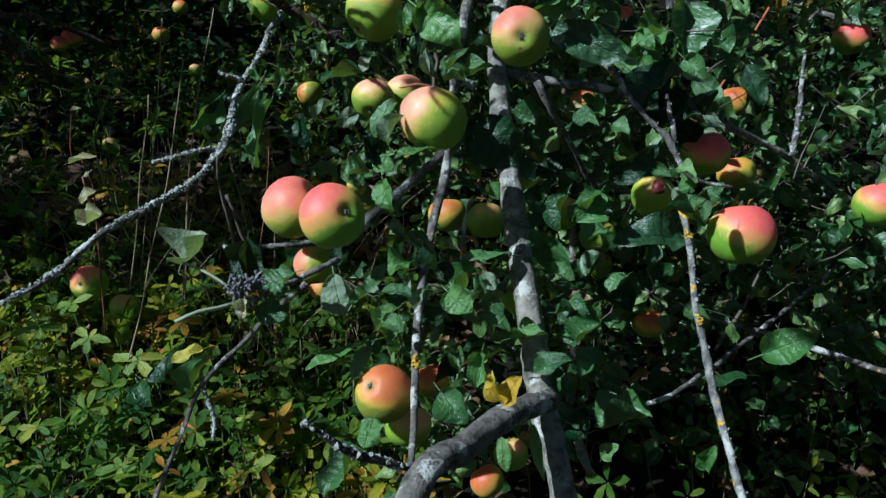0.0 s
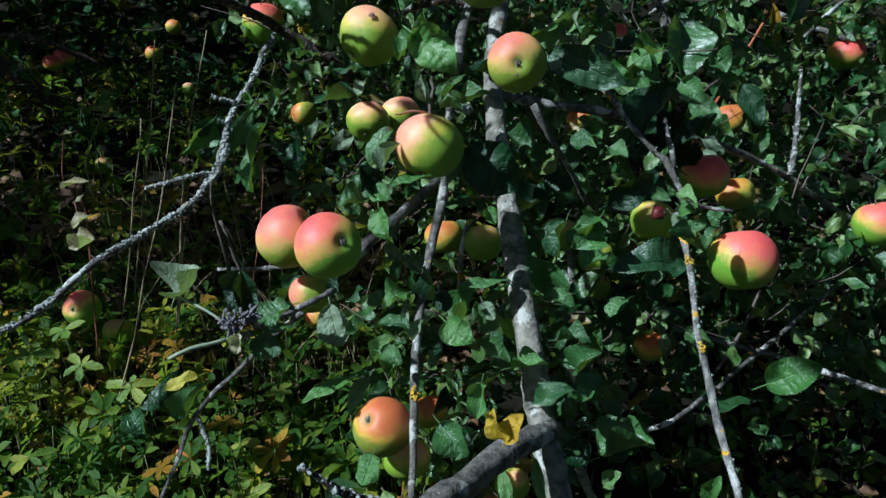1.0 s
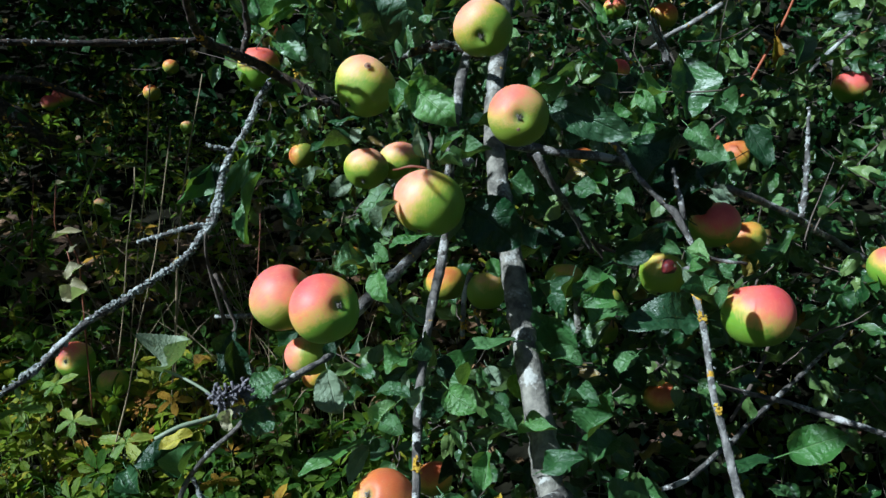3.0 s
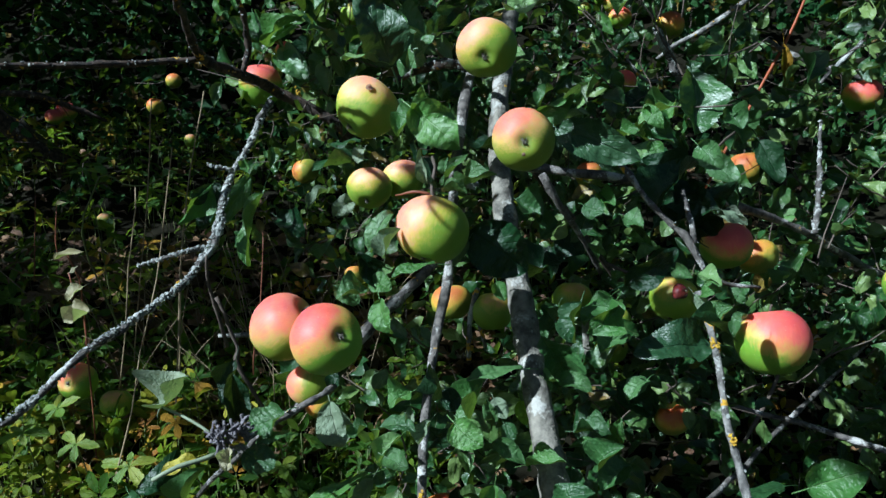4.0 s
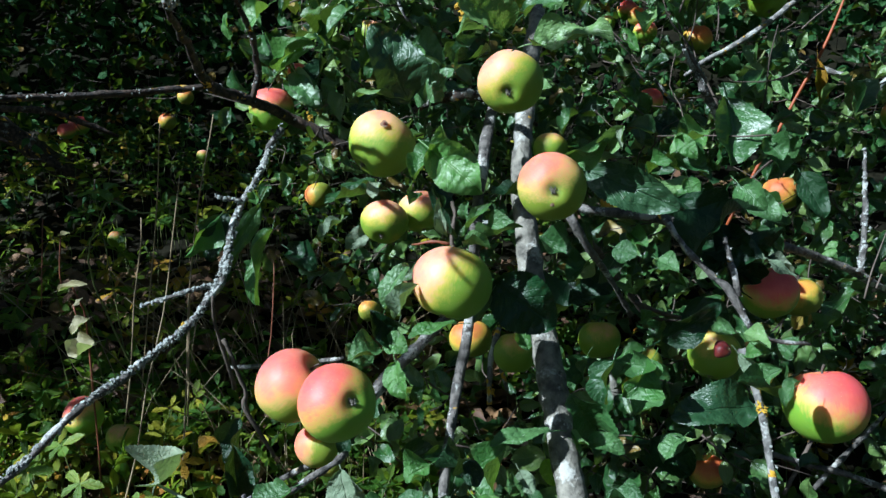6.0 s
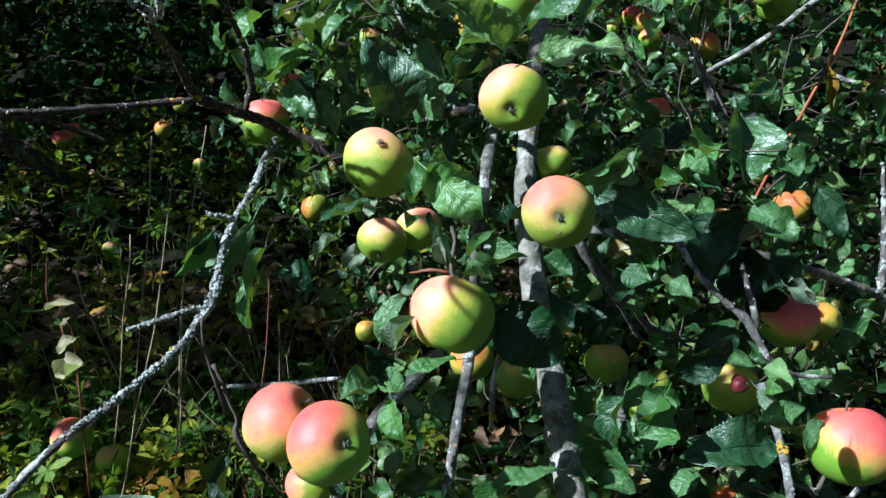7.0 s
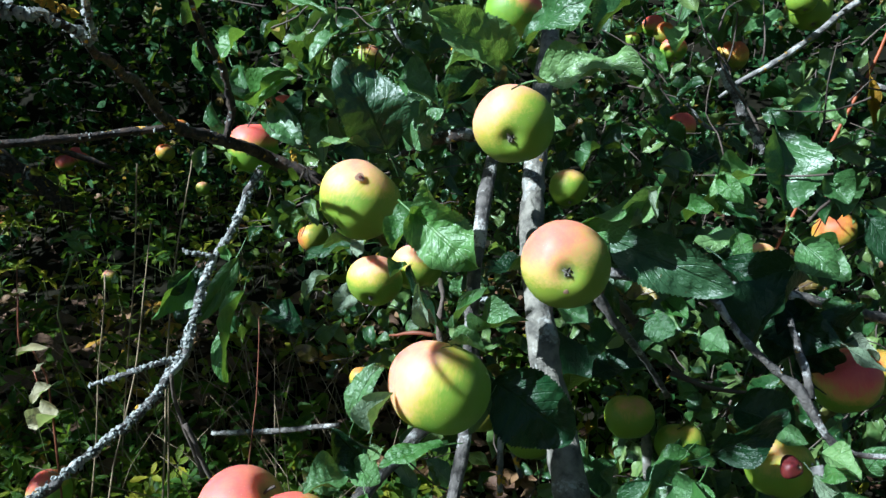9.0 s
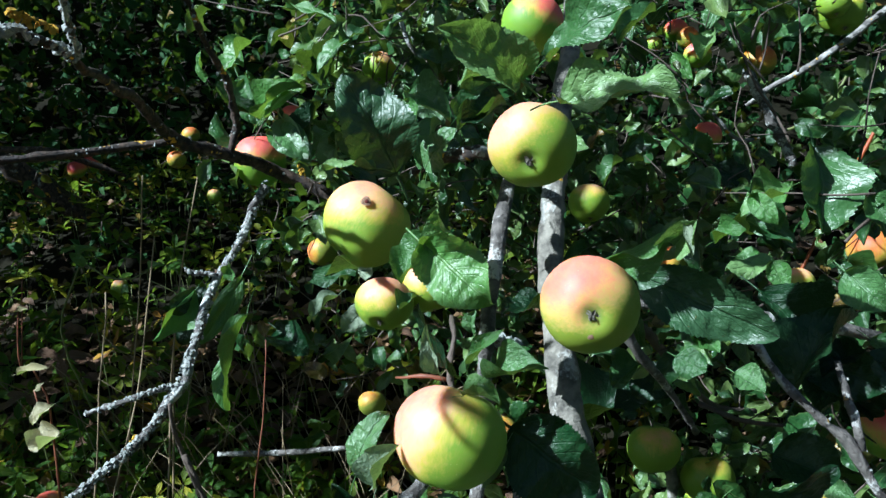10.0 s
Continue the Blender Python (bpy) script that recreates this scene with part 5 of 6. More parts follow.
lf((0.018, 1.150, 1.235), (-0.019, 1.130, 1.220), 0.021, LEAF, (-0.3, -0.6, 0.7), 11)
lf((0.393, 1.150, 0.988), (0.430, 1.120, 0.950), 0.037, LEAF, (-0.35, -0.8, 0.5), 14)
lf((0.308, 1.100, 1.011), (0.253, 1.080, 1.007), 0.027, LEAF_LIGHT, (-0.4, -0.6, 0.7), 7)
lf((0.280, 1.150, 0.877), (0.309, 1.120, 0.865), 0.023, LEAF_LIGHT, (-0.4, -0.7, 0.6), 3)
lf((0.245, 1.300, 0.815), (0.210, 1.280, 0.792), 0.030, LEAF, (-0.4, -0.7, 0.6), 6)
lf((0.243, 1.200, 0.871), (0.252, 1.180, 0.844), 0.020, LEAF_LIGHT, FACE_LEFT, 8)
lf((0.124, 1.050, 0.807), (0.140, 1.020, 0.781), 0.026, LEAF, FACE_LEFT, 9)
lf((0.213, 0.950, 0.833), (0.178, 0.930, 0.800), 0.030, LEAF_LIGHT, (-0.7, -0.5, 0.5), 10)
lf((0.149, 0.960, 0.822), (0.136, 0.950, 0.789), 0.025, LEAF, FACE_LEFT, 2)
lf((0.051, 0.860, 0.765), (0.028, 0.840, 0.701), 0.032, LEAF_LIGHT, FACE_LEFT, 5)
lf((0.258, 0.950, 0.723), (0.232, 0.930, 0.698), 0.032, LEAF, FACE_LEFT, 1)

# Two wider leaves added for the same shading.
lf((0.285, 0.970, 0.947), (0.327, 0.902, 0.941), 0.044, LEAF_SHADED, (-0.63, -0.43, 0.65), 12)
lf((0.262, 0.915, 0.934), (0.312, 0.931, 0.994), 0.044, LEAF_SHADED, (-0.63, -0.43, 0.65), 3)
lf((0.817, 1.9, 1.22), (0.825, 1.9, 1.114), 0.022, CREEPER_AUTUMN, FACE_CAM, 2)
lf((0.827, 1.9, 1.183), (0.843, 1.9, 1.129), 0.016, CREEPER_AUTUMN, FACE_LEFT, 5)
lf((0.54, 1.61, 1.308), (0.47, 1.59, 1.279), 0.034, LEAF, (-0.4, -0.7, 0.6))
lf((0.34, 1.51, 1.108), (0.273, 1.49, 1.144), 0.040, LEAF, (-0.6, -0.6, 0.5))
lf((0.379, 1.26, 1.073), (0.315, 1.24, 1.041), 0.032, LEAF_LIGHT, (-0.2, -0.6, 0.8))
lf((0.324, 1.23, 1.068), (0.349, 1.21, 1.035), 0.026, LEAF_LIGHT, (-0.5, -0.8, 0.2))
lf((0.235, 1.31, 1.297), (0.186, 1.29, 1.255), 0.030, LEAF, (-0.4, -0.7, 0.6))
lf((0.356, 1.81, 1.298), (0.388, 1.79, 1.245), 0.030, LEAF_LIGHT, (-0.6, -0.6, 0.5))
lf((0.362, 1.51, 1.338), (0.344, 1.49, 1.294), 0.030, LEAF, (-0.2, -0.6, 0.8))
lf((0.337, 1.01, 1.013), (0.364, 0.99, 0.982), 0.034, LEAF, (-0.5, -0.8, 0.2))
lf((0.446, 1.21, 1.062), (0.461, 1.19, 1.028), 0.036, LEAF, (-0.4, -0.7, 0.6))
lf((0.17, 1.21, 1.278), (0.127, 1.19, 1.253), 0.026, LEAF_LIGHT, (-0.6, -0.6, 0.5))
lf((0.475, 1.71, 1.349), (0.436, 1.69, 1.32), 0.030, LEAF_LIGHT, (-0.2, -0.6, 0.8))
lf((0.555, 1.71, 1.199), (0.594, 1.69, 1.161), 0.034, LEAF, (-0.5, -0.8, 0.2))
lf((0.606, 1.61, 1.17), (0.632, 1.59, 1.123), 0.034, LEAF_LIGHT, (-0.4, -0.7, 0.6))
lf((0.202, 1.41, 1.112), (0.175, 1.39, 1.078), 0.028, LEAF, (-0.6, -0.6, 0.5))
lf((-0.363, 1.41, 1.319), (-0.328, 1.39, 1.278), 0.026, LEAF_LIGHT, (-0.2, -0.6, 0.8))
lf((-0.286, 1.34, 1.205), (-0.222, 1.32, 1.24), 0.030, LEAF_LIGHT, (-0.5, -0.8, 0.2))
lf((-0.265, 1.35, 1.198), (-0.224, 1.33, 1.141), 0.036, LEAF_PALE, (-0.4, -0.7, 0.6))
lf((-0.218, 1.43, 1.249), (-0.18, 1.41, 1.315), 0.040, LEAF, (-0.6, -0.6, 0.5))
lf((-0.045, 1.11, 1.123), (-0.021, 1.09, 1.172), 0.030, LEAF, (-0.2, -0.6, 0.8))
lf((0.004, 1.03, 1.171), (0.042, 1.01, 1.195), 0.024, LEAF, (-0.5, -0.8, 0.2))
lf((0.219, 1.06, 0.952), (0.238, 1.04, 0.935), 0.022, LEAF_LIGHT, (-0.4, -0.7, 0.6))
lf((0.19, 1.01, 0.942), (0.213, 0.99, 0.932), 0.028, LEAF, (-0.6, -0.6, 0.5))
lf((0.242, 1.01, 0.925), (0.261, 0.99, 0.91), 0.026, LEAF, (-0.2, -0.6, 0.8))
lf((0.172, 1.11, 0.908), (0.143, 1.09, 0.885), 0.030, LEAF, (-0.5, -0.8, 0.2))
lf((0.318, 0.785, 0.846), (0.303, 0.774, 0.825), 0.015, LEAF, (-0.63, -0.43, 0.65), 3)
lf((-0.258, 0.704, 0.798), (-0.225, 0.696, 0.831), 0.034, LEAF_PALE, (-0.75, -0.55, 0.35), 2)
lf((-0.145, 0.719, 0.784), (-0.177, 0.711, 0.766), 0.032, LEAF, (-0.3, -0.6, 0.75), 15)
lf((-0.139, 0.709, 0.765), (-0.169, 0.701, 0.76), 0.020, LEAF, (-0.3, -0.4, 0.85), 4)
lf((-0.179, 0.694, 0.756), (-0.149, 0.686, 0.742), 0.028, LEAF, (-0.3, -0.7, 0.65), 7)
lf((-0.199, 0.739, 0.768), (-0.197, 0.731, 0.82), 0.026, LEAF_HALF_SHADED, (0.5, -0.8, 0.2), 2)
lf((-0.186, 0.676, 0.768), (-0.186, 0.668, 0.749), 0.014, LEAF_CREAM, FACE_CAM, 5)
lf((-0.184, 0.684, 0.764), (-0.17, 0.676, 0.771), 0.012, CREEPER_AUTUMN, FACE_UP, 3)
lf((-0.298, 0.954, 0.727), (-0.319, 0.946, 0.717), 0.022, CREEPER_AUTUMN, FACE_UP, 6)
lf((-0.222, 1.004, 0.715), (-0.187, 0.996, 0.752), 0.022, LEAF, (-0.4, -0.7, 0.6), 8)
# Leaf added to shade the green apple beside the limb.
lf((0.115, 1.235, 0.795), (0.195, 1.25, 0.845), 0.065, LEAF_SHADED, (-0.6, -0.5, 0.6), 2)

BUDS = [(-0.201, 0.678, 0.778, 0.004), (-0.186, 0.678, 0.782, 0.0075), (-0.176, 0.690, 0.780, 0.005), (-0.188, 0.680, 0.763, 0.0065), (-0.195, 0.675, 0.771, 0.004)]
spur = crust(BUDS, 70, 0.0017, 77, 0.9)
spur_rng = np.random.default_rng(78)
for k in range(90):
    c = spline(BUDS, 0.004)[spur_rng.integers(len(spline(BUDS, 0.004)))]
    d = spur_rng.normal(0, 1, 3) * (1, 0.7, 1)
    d /= np.linalg.norm(d)
    n = spur_rng.uniform(0.005, 0.014)
    v, f = tube_data([(*c[:3], 0.0014), (*(c[:3] + d * n * 0.6 + spur_rng.normal(0, 0.001, 3)), 0.0012), (*(c[:3] + d * n), 0.0016)], 0.006, 5, 0.25, 0, k)
    spur.add(v, f)
part("spur", spur.mesh("spur", BUD_GREY), BRANCHES[25], "knotty grey fruit spur with dry buds", kind="stuff")
for rows in ([(-0.193, 0.680, 0.770, 0.0016), (-0.212, 0.685, 0.784, 0.0015), (-0.232, 0.690, 0.794, 0.0014), (-0.257, 0.700, 0.801, 0.0012)],
             [(-0.196, 0.675, 0.763, 0.0022), (-0.212, 0.665, 0.761, 0.0022), (-0.227, 0.655, 0.760, 0.0022), (-0.246, 0.645, 0.753, 0.002)]):
    branch(tree, "leaf_stalk", rows, PALE_STEM, 7, 0.06, 0.0, "pale green leaf stalk", 43, 0.01)

# lichen on the branches
for rows, count, on in (([(0.016, 1.0, 1.229, 0.0058), (0.021, 1.0, 1.214, 0.0059)], 40, 1), ([(-0.017, 0.745, 0.677, 0.005), (-0.018, 0.742, 0.669, 0.005)], 26, 10), ([(-0.252, 1.37, 1.131, 0.0049), (-0.25, 1.37, 1.119, 0.005)], 20, 7), ([(0.308, 0.79, 0.712, 0.0039), (0.309, 0.79, 0.705, 0.0039)], 20, 17), ([(0.303, 0.835, 0.804, 0.0042), (0.304, 0.832, 0.796, 0.0042)], 26, 17), ([(0.034, 1.17, 0.719, 0.0053), (0.037, 1.17, 0.7, 0.0044)], 26, 22), ([(-0.389, 1.1, 0.84, 0.0032), (-0.399, 1.1, 0.827, 0.0032)], 22, 3), ([(-0.262, 0.8, 1.243, 0.0029), (-0.249, 0.82, 1.236, 0.003)], 40, 7)):
    part("lichen", crust(rows, count, 0.003, count, 0.8).mesh("lichen", LICHEN_YELLOW, False), BRANCHES[on], "bright yellow lichen tuft", kind="stuff")
for rows, count, size, on in ((LEFT, 90, 0.0024, 8), (DARK[:6], 40, 0.0026, 7), (L_SIDE, 100, 0.003, 4), (L_STUB, 30, 0.003, 5), (UPRIGHT, 60, 0.003, 9), (CROSS, 110, 0.003, 11), (R_TWO, 16, 0.0020, 15), (KNOT_UP, 8, 0.0020, 37), (R_KNOB, 24, 0.0028, 28), (LOW_TWIG, 90, 0.0035, 24), (UP_R2, 50, 0.004, 27), (LICHEN_UP, 90, 0.0032, 32), ([(-0.325, 1.125, 0.927, 0.0045), (-0.330, 1.120, 0.912, 0.0058)], 60, 0.0045, 3), ([(-0.291, 0.800, 1.237, 0.0036), (-0.274, 0.820, 1.236, 0.0037)], 60, 0.004, 7), (DARK[6:], 120, 0.0035, 7), (HANG, 70, 0.0025, 17), (BEHIND_SIDE, 40, 0.003, 13), (CLUMP, 60, 0.0045, 41)):
    part("lichen", crust(rows, count, size, count + 1, 0.9).mesh("lichen", LICHEN, False), BRANCHES[on], "crumbly pale grey lichen", kind="stuff")

# ---- foliage behind ----
twigs = Batch()


def spray(batch, rng, pos, heading, count, size, templates, droop=0.4, sunward=0.5):
    """A short twig with leaves set round it."""
    heading = np.asarray(heading, dtype=float)
    heading = heading / np.linalg.norm(heading)
    reach = size * (1.0 + 0.32 * count)
    end = np.asarray(pos) + heading * reach
    mid = (np.asarray(pos) + end) / 2 + rng.normal(0, size * 0.15, 3)
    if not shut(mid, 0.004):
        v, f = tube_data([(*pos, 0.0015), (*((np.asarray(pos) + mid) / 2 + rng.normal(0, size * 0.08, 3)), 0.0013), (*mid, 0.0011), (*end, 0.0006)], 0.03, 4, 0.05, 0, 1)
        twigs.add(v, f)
    for k in range(count):
        t = (k + 0.6) / count
        p = (1 - t) ** 2 * np.asarray(pos) + 2 * t * (1 - t) * mid + t * t * end
        a = k * 2.4 + rng.uniform(0, 0.8)
        out = rng.normal(0, 0.35, 3) + heading * 0.5
        side = np.cross(heading, (0.2, 0.3, 1.0))
        side /= np.linalg.norm(side) + 1e-6
        up = np.cross(side, heading)
        out += side * math.cos(a) + up * math.sin(a)
        out[2] -= droop
        out /= np.linalg.norm(out)
        face = rng.normal(0, 0.62, 3) + (1 - sunward) * np.array((0, -0.2, 0.8)) + sunward * np.array(TO_SUN)
        pick, long, wide = rng.integers(len(templates)), size * rng.uniform(0.65, 1.2), rng.uniform(0.8, 1.15)
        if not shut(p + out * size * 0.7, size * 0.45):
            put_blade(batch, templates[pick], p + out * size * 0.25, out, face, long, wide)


# Middle camera position; leaves on its chosen sight lines are left out.
VIEW_EYE = np.array((0.045, 0.12, 1.07))
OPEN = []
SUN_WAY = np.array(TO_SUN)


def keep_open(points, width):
    """Gaps cut in the foliage along the camera's sight lines to far apples and shoots."""
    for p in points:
        d = np.array(p[:3]) - VIEW_EYE
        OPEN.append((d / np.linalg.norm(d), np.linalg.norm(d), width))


SUNLIT = []


def keep_sunny(points, width):
    """Gaps cut in foliage and overhead shade leaves so sun reaches these points."""
    SUNLIT.extend((np.array(p[:3]), width) for p in points)


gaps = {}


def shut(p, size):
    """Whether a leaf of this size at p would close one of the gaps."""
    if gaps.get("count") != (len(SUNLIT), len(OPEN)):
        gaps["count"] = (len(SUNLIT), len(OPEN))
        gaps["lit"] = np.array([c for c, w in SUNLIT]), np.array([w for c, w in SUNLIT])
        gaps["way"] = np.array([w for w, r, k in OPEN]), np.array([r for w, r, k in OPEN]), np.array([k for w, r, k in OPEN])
    c, width = gaps["lit"]
    d = np.asarray(p) - c
    k = d @ SUN_WAY
    if np.any((k > 0.05) & (np.linalg.norm(d - k[:, None] * SUN_WAY, axis=1) < width + size)):
        return True
    d = np.asarray(p) - VIEW_EYE
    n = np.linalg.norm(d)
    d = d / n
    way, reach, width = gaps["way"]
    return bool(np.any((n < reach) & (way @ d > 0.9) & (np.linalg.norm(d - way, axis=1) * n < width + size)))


DULL = [Vector(p) for p in ((0.363, 0.975, 0.886), (-0.297, 1.500, 1.210), (0.408, 1.780, 1.139), (0.156, 1.430, 1.053), (0.387, 1.480, 1.051), (0.280, 1.500, 0.949), (-0.727, 1.400, 0.597))]


def dull(ob):
    return any((ob.matrix_basis.translation - p).length < 0.004 for p in DULL)


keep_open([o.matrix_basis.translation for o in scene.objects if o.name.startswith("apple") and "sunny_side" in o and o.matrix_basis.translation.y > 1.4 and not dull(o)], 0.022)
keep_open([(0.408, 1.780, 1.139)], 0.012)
keep_sunny([(-0.70, 1.20, 0.40), (-0.55, 1.10, 0.36), (-0.85, 1.30, 0.46), (-0.45, 1.15, 0.40), (-0.62, 1.35, 0.50), (-0.95, 1.45, 0.55)], 0.035)
keep_sunny([(-0.241, 0.7, 0.815), (-0.161, 0.715, 0.775), (-0.188, 0.68, 0.775), (-0.163, 0.69, 0.749)], 0.02)
keep_sunny([(-0.812, 2.260, 1.229), (0.195, 1.205, 0.785), (0.73, 1.35, 0.93), (0.79, 1.45, 1.05), (0.64, 1.25, 0.88), (0.68, 1.40, 1.02)], 0.04)
keep_sunny([o.matrix_basis.translation for o in scene.objects if o.name.startswith("apple") and "sunny_side" in o and o["blush"] > -0.10 and not dull(o) and o.matrix_basis.translation.y < 1.7], 0.03)
keep_sunny(spline(BRANCH_L, 0.06), 0.015)
keep_sunny(spline(LEFT, 0.06), 0.015)
keep_sunny(spline(HANG, 0.06), 0.015)
keep_sunny(spline(DARK, 0.05), 0.015)
keep_sunny(spline(LIMB[2:9], 0.05), 0.02)
keep_sunny([(0.10, 0.845, 1.168), (0.125, 0.825, 1.172), (0.15, 0.805, 1.168), (0.125, 0.83, 1.072), (0.15, 0.81, 1.072), (-0.06, 0.94, 1.17), (0.02, 0.90, 1.04)], 0.022)
keep_sunny([(0.505, 1.6, 1.293), (0.306, 1.5, 1.126), (0.347, 1.25, 1.057), (0.337, 1.22, 1.051), (0.21, 1.3, 1.276), (0.372, 1.8, 1.272), (0.353, 1.5, 1.316), (0.351, 1.0, 0.997), (0.454, 1.2, 1.045), (0.149, 1.2, 1.265), (0.456, 1.7, 1.335), (0.575, 1.7, 1.18), (0.619, 1.6, 1.147), (0.189, 1.4, 1.095), (-0.346, 1.4, 1.298), (-0.254, 1.33, 1.223), (-0.199, 1.42, 1.282), (-0.033, 1.1, 1.147), (0.023, 1.02, 1.183), (0.228, 1.05, 0.944), (0.202, 1.0, 0.937), (0.252, 1.0, 0.917), (0.157, 1.1, 0.897)], 0.012)
keep_sunny([(-0.06, 0.80, 0.90), (-0.085, 0.80, 0.88), (-0.045, 0.785, 0.86), (-0.03, 0.79, 0.915), (0.03, 0.74, 0.75), (0.06, 0.76, 0.73), (0.0, 0.745, 0.785), (-0.03, 0.745, 0.755), (0.18, 0.84, 0.83), (0.155, 0.855, 0.825), (0.13, 0.90, 0.77), (0.02, 0.72, 0.63)], 0.022)
keep_sunny([(0.365, 1.220, 1.082), (0.402, 1.220, 1.067), (0.003, 0.900, 1.052)], 0.03)
keep_sunny([(-0.221, 1.450, 1.314), (-0.140, 1.400, 1.308), (-0.250, 1.400, 1.234), (-0.053, 1.200, 1.224), (0.167, 1.500, 1.318), (0.268, 1.500, 1.162), (0.326, 1.200, 0.995)], 0.05)
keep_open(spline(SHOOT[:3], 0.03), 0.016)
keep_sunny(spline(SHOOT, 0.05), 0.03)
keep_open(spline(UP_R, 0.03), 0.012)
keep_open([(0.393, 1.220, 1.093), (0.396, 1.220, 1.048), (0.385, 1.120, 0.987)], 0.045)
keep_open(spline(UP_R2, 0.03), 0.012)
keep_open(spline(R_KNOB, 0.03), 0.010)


def fill(name, label, mat, seed, sprays, low, high, size, templates, count=(4, 8)):
    rng = np.random.default_rng(seed)
    b = Batch()
    for _ in range(sprays):
        p = rng.uniform(low, high)
        if p[2] < ground_height(p[0], p[1]) + 0.03:
            p[2] = ground_height(p[0], p[1]) + rng.uniform(0.03, 0.2)
        h = rng.normal(0, 1, 3) * (1, 0.7, 0.8)
        spray(b, rng, p, h, int(rng.integers(*count)), size * rng.uniform(0.75, 1.25), templates)
    part(name, b.mesh(name, mat), tree, label, kind="stuff")


fill("foliage", "dense sunlit apple leaves", FOLIAGE, 11, 500, (0.22, 1.38, 0.55), (1.5, 2.3, 1.65), 0.043, MED)
fill("foliage", "apple leaves behind the limb", FOLIAGE, 12, 330, (-0.35, 1.4, 0.75), (0.35, 2.2, 1.6), 0.043, MED)
fill("foliage", "apple leaves at mid depth", FOLIAGE, 17, 110, (0.28, 1.08, 0.6), (0.95, 1.4, 1.25), 0.043, MED)
fill("foliage", "upper apple leaves in the sun", FOLIAGE, 21, 75, (-0.30, 1.35, 1.08), (0.0, 1.7, 1.45), 0.045, MED)
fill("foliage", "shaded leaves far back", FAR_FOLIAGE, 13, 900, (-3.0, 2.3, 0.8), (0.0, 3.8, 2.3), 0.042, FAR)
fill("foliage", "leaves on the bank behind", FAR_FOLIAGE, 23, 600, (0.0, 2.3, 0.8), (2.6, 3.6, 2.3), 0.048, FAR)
fill("foliage", "leaves low behind the limb", FOLIAGE, 14, 85, (-0.12, 1.0, 0.35), (0.35, 1.35, 0.72), 0.042, MED)
fill("foliage", "shaded leaves near the ground", FOLIAGE, 15, 200, (0.3, 1.2, 0.2), (1.2, 2.0, 0.75), 0.042, MED)
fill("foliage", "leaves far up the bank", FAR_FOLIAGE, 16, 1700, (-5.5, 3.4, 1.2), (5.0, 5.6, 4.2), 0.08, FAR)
# Unseen leaf masses added out of view to shade the back and the ground.
fill("crown", "unseen leaves added overhead to cast shade", FOLIAGE, 18, 1100, (-4.2, 1.0, 1.95), (-1.25, 4.7, 3.2), 0.09, FAR)
fill("crown", "unseen leaves added overhead to cast shade", FOLIAGE, 19, 32, (-1.2, 1.3, 2.0), (0.5, 2.4, 2.6), 0.075, FAR)
fill("crown", "unseen leaves added overhead to cast shade", FOLIAGE, 20, 190, (-3.0, 0.5, 1.85), (-1.8, 1.1, 2.6), 0.08, FAR)
fill("crown", "unseen leaves added overhead to cast shade", FOLIAGE, 24, 110, (-1.05, 0.42, 1.95), (-0.45, 0.80, 2.4), 0.07, FAR)
fill("crown", "unseen leaves added overhead to cast shade", FOLIAGE, 25, 58, (-2.7, -0.45, 2.0), (-1.45, 0.5, 2.5), 0.07, FAR)
fill("crown", "unseen leaves added overhead to cast shade", FOLIAGE, 26, 42, (-1.5, -0.05, 2.0), (-0.8, 0.42, 2.5), 0.07, FAR)
shade_batch = Batch()
shade_rng = np.random.default_rng(47)


def add_shade_leaves(centre, spread, count, size, reach, close=False):
    """Unseen leaves added high on the sunny side of a place to shade it."""
    for _ in range(count):
        p = np.array(centre) + shade_rng.normal(0, 1, 3) * spread + SUN_WAY * reach * shade_rng.uniform(0.9, 1.15)
        along = shade_rng.normal(0, 1, 3) - (0, 0, 0.5)
        along *= size * shade_rng.uniform(0.7, 1.2) / np.linalg.norm(along)
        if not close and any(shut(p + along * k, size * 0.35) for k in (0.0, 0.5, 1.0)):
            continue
        put_blade(shade_batch, MED[shade_rng.integers(12)], p - along * (0.5 if close else 0.0), along, SUN_WAY + shade_rng.normal(0, 0.3, 3), float(np.linalg.norm(along)))


add_shade_leaves((0.363, 0.975, 0.886), 0.018, 16, 0.045, 1.05, True)
add_shade_leaves((0.290, 0.900, 0.835), 0.010, 3, 0.035, 0.95, True)
add_shade_leaves((0.45, 1.32, 0.62), 0.14, 90, 0.075, 1.9)
add_shade_leaves((0.16, 1.15, 0.55), 0.10, 36, 0.070, 1.7)
add_shade_leaves((-0.08, 1.35, 0.62), 0.10, 30, 0.070, 1.8)
add_shade_leaves((-1.447, 2.780, 1.173), 0.02, 12, 0.07, 1.3, True)
add_shade_leaves((-0.297, 1.500, 1.210), 0.012, 5, 0.045, 1.2, True)
add_shade_leaves((0.408, 1.780, 1.139), 0.012, 7, 0.045, 1.5, True)
add_shade_leaves((0.156, 1.430, 1.053), 0.012, 4, 0.045, 1.2, True)
add_shade_leaves((-0.727, 1.400, 0.597), 0.03, 7, 0.06, 1.7)
add_shade_leaves((-1.05, 2.0, 0.95), 0.22, 34, 0.09, 2.2)
part("crown", shade_batch.mesh("crown", FOLIAGE), tree, "unseen leaves added to shade chosen places", kind="stuff")
